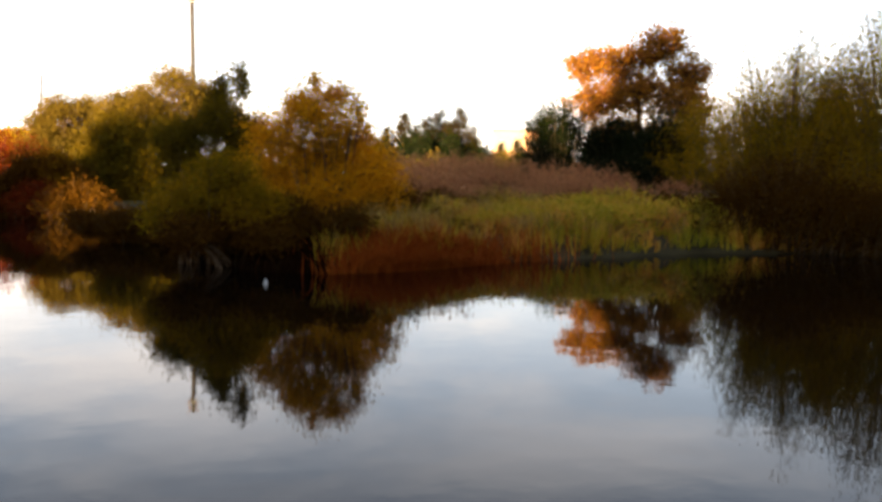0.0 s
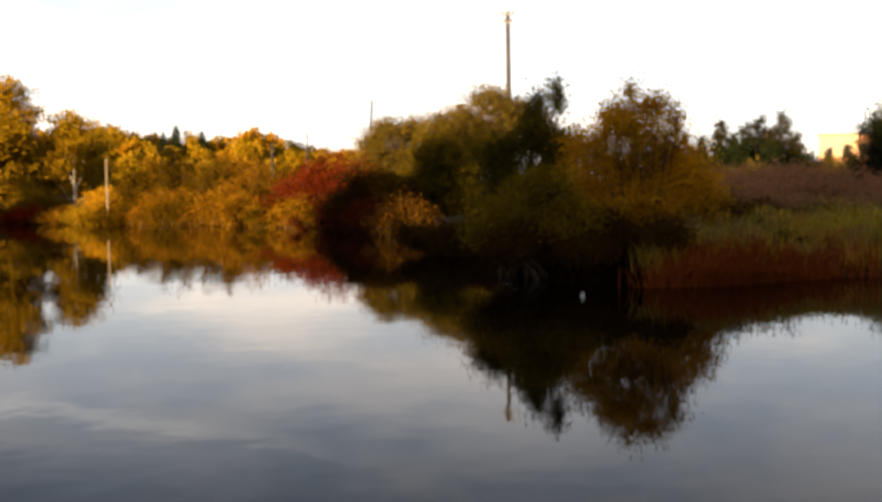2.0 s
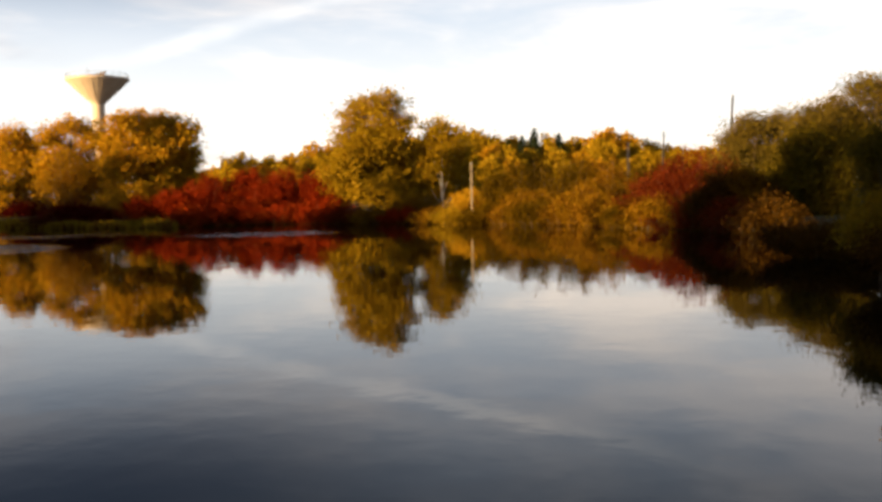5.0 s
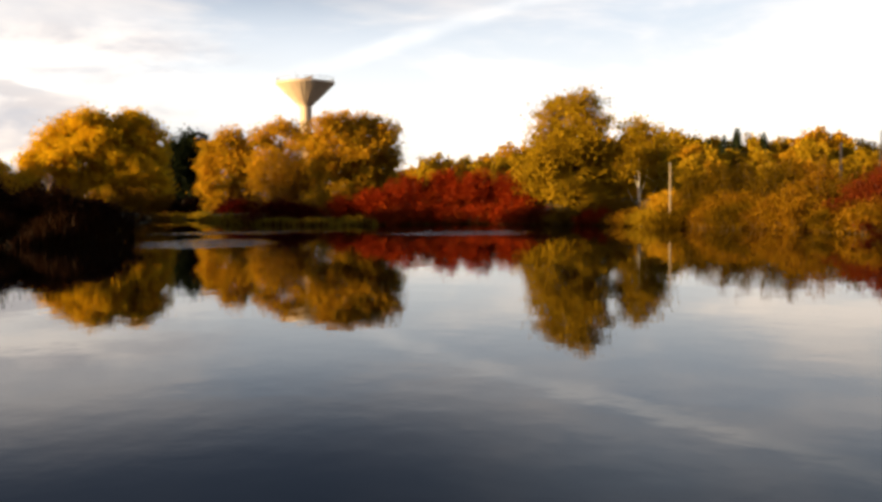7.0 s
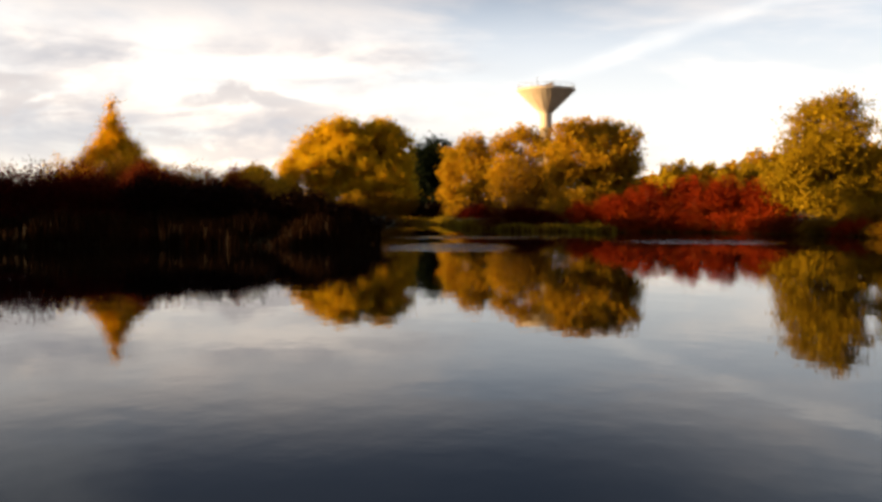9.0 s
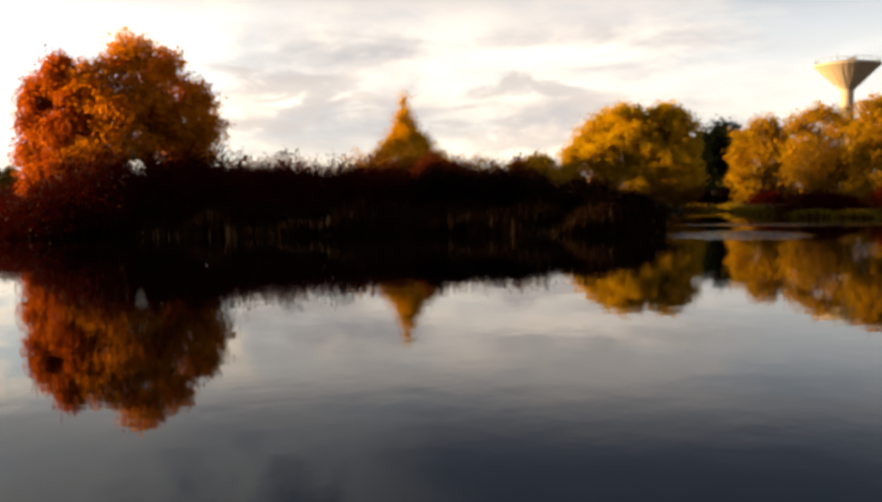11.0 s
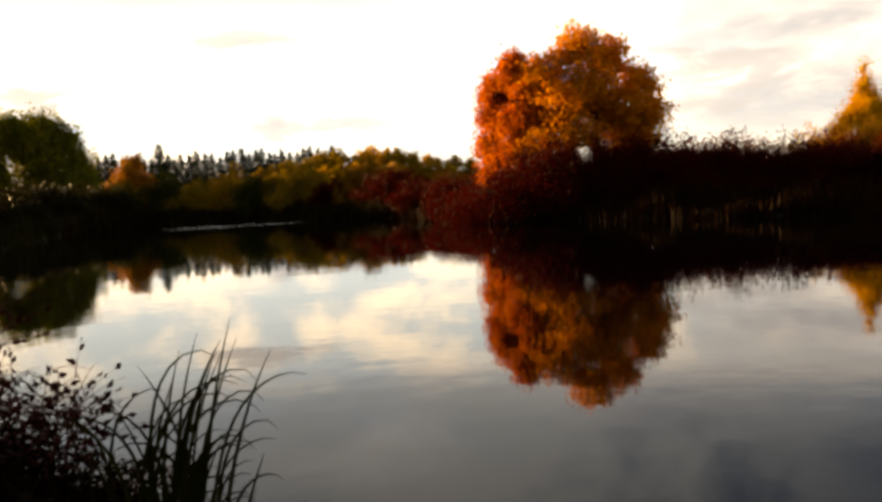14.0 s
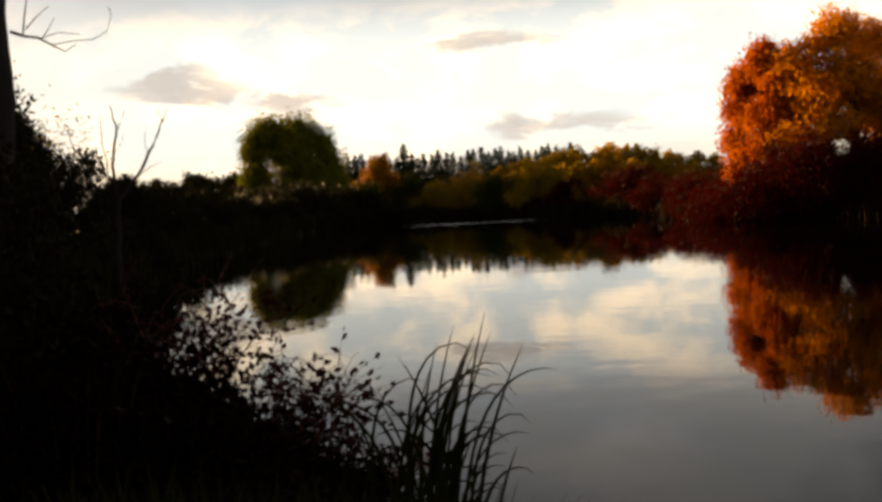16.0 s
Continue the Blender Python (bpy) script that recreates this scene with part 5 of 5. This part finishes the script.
def spray(label, az, d, high, reach, twigs, seed_turn):
    """A loose shrub: a few thin arching twigs with separate oval leaves."""
    ob = stand("dogwood_shrub", label, "bush", az, d, G_FG)
    tb = Tubes()
    pos, way = [], []
    for i in range(twigs):
        a = seed_turn + rng.normal(0, 0.9)
        r = reach * rng.uniform(0.35, 1.0)
        tip = np.array([math.cos(a) * r, math.sin(a) * r * 0.6, high * rng.uniform(0.7, 1.0)])
        path = bend((rng.normal(0, 0.12), rng.normal(0, 0.1), 0), tip, (-0.1 * r, 0, 0.16 * high), 9)
        tb.add(path, np.linspace(0.007, 0.0015, 9), 4)
        bare = rng.uniform() < 0.3
        for k in range(2, 9):
            side = rng.normal(0, 1, 3) * [0.14, 0.12, 0.06] + [0, 0, 0.05]
            tb.add(bend(path[k], path[k] + side, (0, 0, 0.02), 4), np.linspace(0.003, 0.001, 4), 3)
            if k < 4 or bare:
                continue
            for q in (0.35, 0.55, 0.75, 1.0):
                pos.append(path[k] + side * q)
                way.append(side + rng.normal(0, 0.08, 3))
            pos.append(path[k])
            way.append(rng.normal(0, 1, 3))
    pos, way = np.array(pos), np.array(way)
    keep = rng.uniform(size=len(pos)) < 0.8
    stuff("branchwork", tb.mesh("branchwork", M_REDTWIG), ob)
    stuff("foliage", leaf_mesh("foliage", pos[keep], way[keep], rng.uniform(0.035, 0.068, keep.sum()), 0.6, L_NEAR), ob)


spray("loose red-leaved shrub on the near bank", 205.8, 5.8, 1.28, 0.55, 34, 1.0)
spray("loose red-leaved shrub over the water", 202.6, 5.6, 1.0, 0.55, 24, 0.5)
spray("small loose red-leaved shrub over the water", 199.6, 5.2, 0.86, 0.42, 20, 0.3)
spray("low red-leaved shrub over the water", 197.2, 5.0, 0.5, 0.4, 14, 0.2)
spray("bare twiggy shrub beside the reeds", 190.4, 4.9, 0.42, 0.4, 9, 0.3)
# bramble leaf colour is near black in place of the trees' shade
bram = shrub("bramble_bush", "tangled bramble bush on the near bank, blackened for shade", 212.8, 5.8, 1.6, 1.3, 0.9, L_BROWNSHADE, M_SHADETWIG, stems=75, leaves=50, size=0.058, ratio=0.6, scatter=0.06, group=G_FG)
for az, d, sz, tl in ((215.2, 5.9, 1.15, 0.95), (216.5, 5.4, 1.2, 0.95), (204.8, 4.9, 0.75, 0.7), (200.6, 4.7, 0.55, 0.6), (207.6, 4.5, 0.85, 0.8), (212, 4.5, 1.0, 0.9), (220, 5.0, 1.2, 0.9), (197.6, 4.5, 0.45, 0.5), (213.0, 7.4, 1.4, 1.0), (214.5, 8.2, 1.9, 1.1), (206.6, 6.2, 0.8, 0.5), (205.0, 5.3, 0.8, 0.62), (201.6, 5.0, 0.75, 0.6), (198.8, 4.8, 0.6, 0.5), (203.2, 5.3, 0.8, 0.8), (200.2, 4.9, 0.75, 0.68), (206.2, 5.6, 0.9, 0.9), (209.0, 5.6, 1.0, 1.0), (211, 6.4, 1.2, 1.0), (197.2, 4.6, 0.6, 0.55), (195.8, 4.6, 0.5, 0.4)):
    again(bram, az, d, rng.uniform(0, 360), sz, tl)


# near-black leaves stand in for the deep shade round the trunk
shrub("bank_bush", "tall bush in front of an old trunk, blackened for its shade", 216.6, 5.4, 1.3, 1.0, 1.8, L_SHADE, M_SHADETWIG, stems=150, leaves=150, size=0.05, ratio=0.55, scatter=0.06, group=G_FG)
shrub("bank_bush", "bush on the near bank, shade in its colour", 213.6, 7.6, 1.5, 1.2, 1.75, L_SHADE, M_SHADETWIG, stems=110, leaves=140, size=0.05, ratio=0.55, scatter=0.06, group=G_FG)


def dead_tree():
    ob = stand("dead_tree", "bare dead tree with a few forked branches", "tree", 209.9, 14, z=0.2)
    runs = (("trunk", [(0, 0, -0.2), (0.02, 0, 0.9), (0.07, 0, 1.7)], 0.075, 0.05),
            ("branch", [(0.07, 0, 1.6), (0.03, 0, 2.2), (0.12, 0.05, 2.7), (0.05, 0, 3.0)], 0.04, 0.008),
            ("branch", [(0.07, 0, 1.7), (0.35, 0.1, 2.05), (0.62, 0, 2.55), (0.72, 0, 2.8)], 0.04, 0.01),
            ("branch", [(0.03, 0, 2.0), (-0.2, 0, 2.2), (-0.42, 0.05, 2.4), (-0.52, 0, 2.7)], 0.026, 0.006),
            ("branch", [(-0.02, 0, 2.15), (-0.08, 0, 2.5), (-0.07, 0, 2.85)], 0.014, 0.005),
            ("twig", [(0.72, 0, 2.75), (0.8, 0, 2.95)], 0.009, 0.004),
            ("twig", [(0.72, 0, 2.75), (0.66, 0, 2.92)], 0.008, 0.004),
            ("twig", [(0.12, 0.05, 2.65), (0.24, 0, 2.92)], 0.008, 0.004),
            ("twig", [(-0.42, 0.05, 2.4), (-0.7, 0, 2.62)], 0.008, 0.003),
            ("twig", [(0.35, 0.1, 2.05), (0.52, 0.05, 2.15), (0.66, 0, 2.22)], 0.01, 0.003),
            ("twig", [(0.5, 0, 2.3), (0.46, 0.05, 2.52), (0.5, 0, 2.7)], 0.008, 0.003),
            ("twig", [(0.03, 0, 2.3), (0.14, 0.04, 2.46), (0.2, 0, 2.6)], 0.008, 0.003),
            ("twig", [(-0.2, 0, 2.2), (-0.3, 0.03, 2.5), (-0.28, 0, 2.72)], 0.008, 0.003),
            ("twig", [(-0.3, 0, 2.28), (-0.55, 0.03, 2.36), (-0.74, 0, 2.4)], 0.008, 0.003))
    for nm, pts, r0, r1 in runs:
        pts = np.array(pts, float)
        s = np.linspace(0, len(pts) - 1, 4 * len(pts))
        j = np.minimum(s.astype(int), len(pts) - 2)
        fr = (s - j)[:, None]
        path = pts[j] * (1 - fr) + pts[j + 1] * fr + rng.normal(0, 0.006, (len(s), 3))
        tb = Tubes()
        tb.add(path, np.linspace(r0, r1, len(s)) * 0.8, 6)
        child(nm, tb.mesh(nm, M_BARK), ob)
    p = np.array([-0.5, 0, 2.65]) + rng.normal(0, 1, (160, 3)) * [0.16, 0.14, 0.17]
    stuff("leaf_tuft", leaf_mesh("leaf_tuft", p, rng.normal(0, 1, (160, 3)), np.full(160, 0.05), 0.5, L_OLIVE), ob)


dead_tree()


def leaning_trunk():
    ob = stand("old_tree", "thick dark tree trunk with a knobbly burl and bare twigs", "tree", 215.9, 6.0)
    tb = Tubes()
    z = np.linspace(-0.2, 6.0, 40)
    x = 0.02 * np.sin(z * 3.1) - 0.01 * z
    r = 0.27 - 0.015 * z + 0.085 * np.exp(-((z - 2.84) / 0.13) ** 2) + 0.012 * np.sin(z * 7)
    tb.add(np.stack([x, 0.03 * np.sin(z * 2), z], 1), r, 14)
    child("trunk", tb.mesh("trunk", M_BARK), ob)
    for r0, pts in ((0.016, [(0.20, 0, 2.44), (0.30, 0, 2.41), (0.38, 0, 2.40), (0.47, 0.02, 2.37), (0.54, 0, 2.34), (0.62, 0, 2.37)]), (0.009, [(0.29, 0, 2.42), (0.30, 0, 2.52), (0.34, 0, 2.64), (0.37, 0, 2.74)]),
                    (0.007, [(0.30, 0, 2.46), (0.37, 0, 2.53), (0.46, 0, 2.60)]), (0.006, [(0.40, 0, 2.41), (0.44, 0, 2.46), (0.49, 0, 2.52)]), (0.005, [(0.38, 0, 2.40), (0.52, 0.02, 2.44), (0.64, 0, 2.43)]),
                    (0.005, [(0.47, 0, 2.37), (0.60, 0.02, 2.39), (0.72, 0, 2.39), (0.82, 0, 2.45), (0.86, 0, 2.55), (0.85, 0, 2.60)])):
        pts = (np.array(pts) - [0.2, 0, 2.44]) * [0.8, 1, 0.9] + [0.22, 0, 2.42]
        tb = Tubes()
        tb.add(pts + rng.normal(0, 0.006, pts.shape), np.linspace(r0 * 0.62, 0.0018, len(pts)), 5)
        child("twig", tb.mesh("twig", M_BARK), ob)
    p = np.array([0.36, 0, 2.69]) + rng.normal(0, 1, (26, 3)) * [0.04, 0.03, 0.02]
    stuff("leaf_tuft", leaf_mesh("leaf_tuft", p, rng.normal(0, 1, (26, 3)), np.full(26, 0.05), 0.6, L_REDSHADE), ob)
    c = unit(rng.normal(0, 1, (7000, 3))) * rng.uniform(0.3, 1, (7000, 1)) ** 0.5 * [1.7, 1.7, 0.9] + [0, 0, 5.4]
    stuff("crown", leaf_mesh("crown", c, rng.normal(0, 1, (7000, 3)), rng.uniform(0.06, 0.13, 7000), 0.6, L_DARKWILLOW), ob)


leaning_trunk()


# ---- built things ----
def ring_solid(profile, sides=32):
    """A turned body from (radius, height) pairs."""
    bm = bmesh.new()
    rings = [[bm.verts.new((r * math.cos(2 * math.pi * i / sides), r * math.sin(2 * math.pi * i / sides), z)) for i in range(sides)] for r, z in profile]
    for a, b in zip(rings, rings[1:]):
        for i in range(sides):
            bm.faces.new((a[i], a[(i + 1) % sides], b[(i + 1) % sides], b[i]))
    bm.faces.new(rings[0][::-1])
    bm.faces.new(rings[-1])
    bmesh.ops.recalc_face_normals(bm, faces=bm.faces)
    return bm


def box(sx, sy, sz, x=0, y=0, z=0, bevel=0.0):
    bm = bmesh.new()
    bmesh.ops.create_cube(bm, size=1, matrix=Matrix.Translation((x, y, z)) @ Matrix.Diagonal((sx, sy, sz, 1)))
    if bevel:
        bmesh.ops.bevel(bm, geom=bm.edges[:], offset=bevel, segments=1, affect="EDGES")
    return bm


def water_tower(az, d):
    ob = stand("water_tower", "concrete water tower with an inverted cone tank", "water tower", az, d, z=0.8)
    part("stem", ring_solid([(2.3, 0), (1.95, 8), (1.7, 16), (1.6, 22), (1.62, 25.2)]), M_CONCRETE, ob)
    part("tank", ring_solid([(1.75, 24.9), (2.0, 25.3), (7.5, 30.6), (7.95, 30.9), (8.0, 31.5), (7.7, 31.55)]), M_CONCRETE, ob)
    for i in range(16):
        a = 2 * math.pi * (i + 0.5) / 16
        bm = box(5.9, 0.16, 0.12)
        bm.transform(Matrix.Rotation(a, 4, "Z") @ Matrix.Translation((4.8, 0, 28.0)) @ Matrix.Rotation(-math.atan2(5.3, 5.5), 4, "Y"))
        part("rib", bm, M_CONCRETE, ob)
    part("roof", ring_solid([(7.6, 31.5), (5.0, 32.0), (1.2, 32.5), (0.6, 32.55)]), M_ROOF, ob, "dark felted roof")
    bm = bmesh.new()
    vs = [bm.verts.new(p) for p in ((-2.6, -1.0, 31.9), (1.6, -1.0, 31.9), (1.9, -1.0, 33.3), (0.9, -1.0, 33.0), (-2.6, 1.0, 31.9), (1.6, 1.0, 31.9), (1.9, 1.0, 33.3), (0.9, 1.0, 33.0))]
    for q in ((0, 1, 2, 3), (7, 6, 5, 4), (0, 4, 5, 1), (1, 5, 6, 2), (2, 6, 7, 3), (3, 7, 4, 0)):
        bm.faces.new([vs[i] for i in q])
    part("roof_hatch", bm, M_ROOF, ob, "dark sloping roof hatch")
    for i in range(24):
        a = 2 * math.pi * i / 24
        part("railing_post", box(0.09, 0.09, 1.1, 7.7 * math.cos(a), 7.7 * math.sin(a), 32.05), M_STEEL, ob)
    tb = Tubes()
    ang = np.linspace(0, 2 * math.pi, 49)
    tb.add(np.stack([7.7 * np.cos(ang), 7.7 * np.sin(ang), np.full(49, 32.6)], 1), np.full(49, 0.05), 5)
    child("railing", tb.mesh("railing", M_STEEL), ob)
    for k, h in ((-2.4, 2.6), (2.2, 1.8)):
        part("antenna", box(0.1, 0.1, h, k, 0.5, 32.2 + h / 2), M_STEEL, ob)


water_tower(129.65, 270)


def utility_pole(label, az, d, top, lean=0.0, radius=0.12, arm=True, wood=M_POLE):
    z = ground_z(az, d)
    ob = stand("utility_pole", label, "pole", az, d, "utility poles", z=z - 0.3)
    h = top - z + 0.3
    tb = Tubes()
    tb.add([(lean * h * s, 0, h * s) for s in (0, 0.25, 0.5, 0.75, 1.0)], radius * np.array([1.1, 1.02, 0.94, 0.86, 0.8]), 10)
    me = tb.mesh("shaft", wood)
    child("shaft", me, ob)
    part("cap", ring_solid([(radius * 0.82, 0), (radius * 0.5, 0.08)], 10), M_STEEL, ob).location = (lean * h, 0, h)
    if arm:
        for zz, w in ((h - 0.12, 0.62), (h - 0.5, 0.46)):
            part("crossarm", box(w, 0.08, 0.07, lean * zz, -radius - 0.02, zz, 0.008), M_STEEL, ob)
            for sx in (-1, 1):
                part("insulator", ring_solid([(0.03, 0), (0.05, 0.03), (0.03, 0.06), (0.05, 0.09), (0.025, 0.13)], 8), M_CERAMIC, ob).location = (lean * zz + sx * (w / 2 - 0.05), -radius - 0.02, zz + 0.035)


utility_pole("weathered wooden utility pole with short crossarms", 85.85, 47.8, 9.95, -0.012, 0.13)
utility_pole("slim bare wooden pole leaning slightly", 94.15, 78, 8.4, 0.045, 0.1, False)
utility_pole("slim bare wooden pole leaning slightly", 97.75, 100, 7.0, 0.03, 0.09, False)
utility_pole("pale wooden pole among yellow bushes", 99.65, 72, 4.75, 0.0, 0.11, False, M_PALEWOOD)
utility_pole("pale wooden post among yellow bushes", 108.7, 48, 2.95, 0.0, 0.045, False, M_PALEWOOD)


def brick_building(az, d):
    z = ground_z(az, d)
    ob = stand("brick_building", "distant flat-roofed building lit orange by the low sun", "building", az, d, z=z - 0.2)
    part("wall", box(7.2, 9, 7.0, 0, 0, 3.5, 0.03), M_BRICK, ob)
    part("roof", box(7.6, 9.4, 0.3, 0, 0, 7.15, 0.03), M_ROOF, ob)
    for i in range(3):
        for k in range(2):
            wn = part("window", box(1.2, 0.12, 1.4, -2.3 + 2.3 * i, -4.5, 2.2 + 2.8 * k), M_STEEL, ob)
            part("sill", box(1.4, 0.2, 0.1, -2.3 + 2.3 * i, -4.56, 1.44 + 2.8 * k), M_CONCRETE, wn)


brick_building(67.4, 150)


def floating_scrap(az, d):
    bm = ring_solid([(0.055, -0.02), (0.06, 0.02), (0.035, 0.07), (0.012, 0.13)], 7)
    for v in bm.verts:
        v.co.x += 0.018 * noise.noise(v.co * 20)
        v.co.y += 0.018 * noise.noise(v.co * 20 + Vector((5, 0, 0)))
        v.co.z *= 1 - 0.5 * (v.co.x < -0.01)
    me = bpy.data.meshes.new("floating_scrap")
    bm.to_mesh(me)
    bm.free()
    me.materials.append(M_PALE)
    ob = new("floating_scrap", me)
    ob.matrix_world = Matrix.Translation(at(az, d, 0.0)) @ Matrix.Scale(0.65, 4)
    tagged(ob, "small crumpled white scrap floating on dark water", "litter")


floating_scrap(81.8, 15.0)
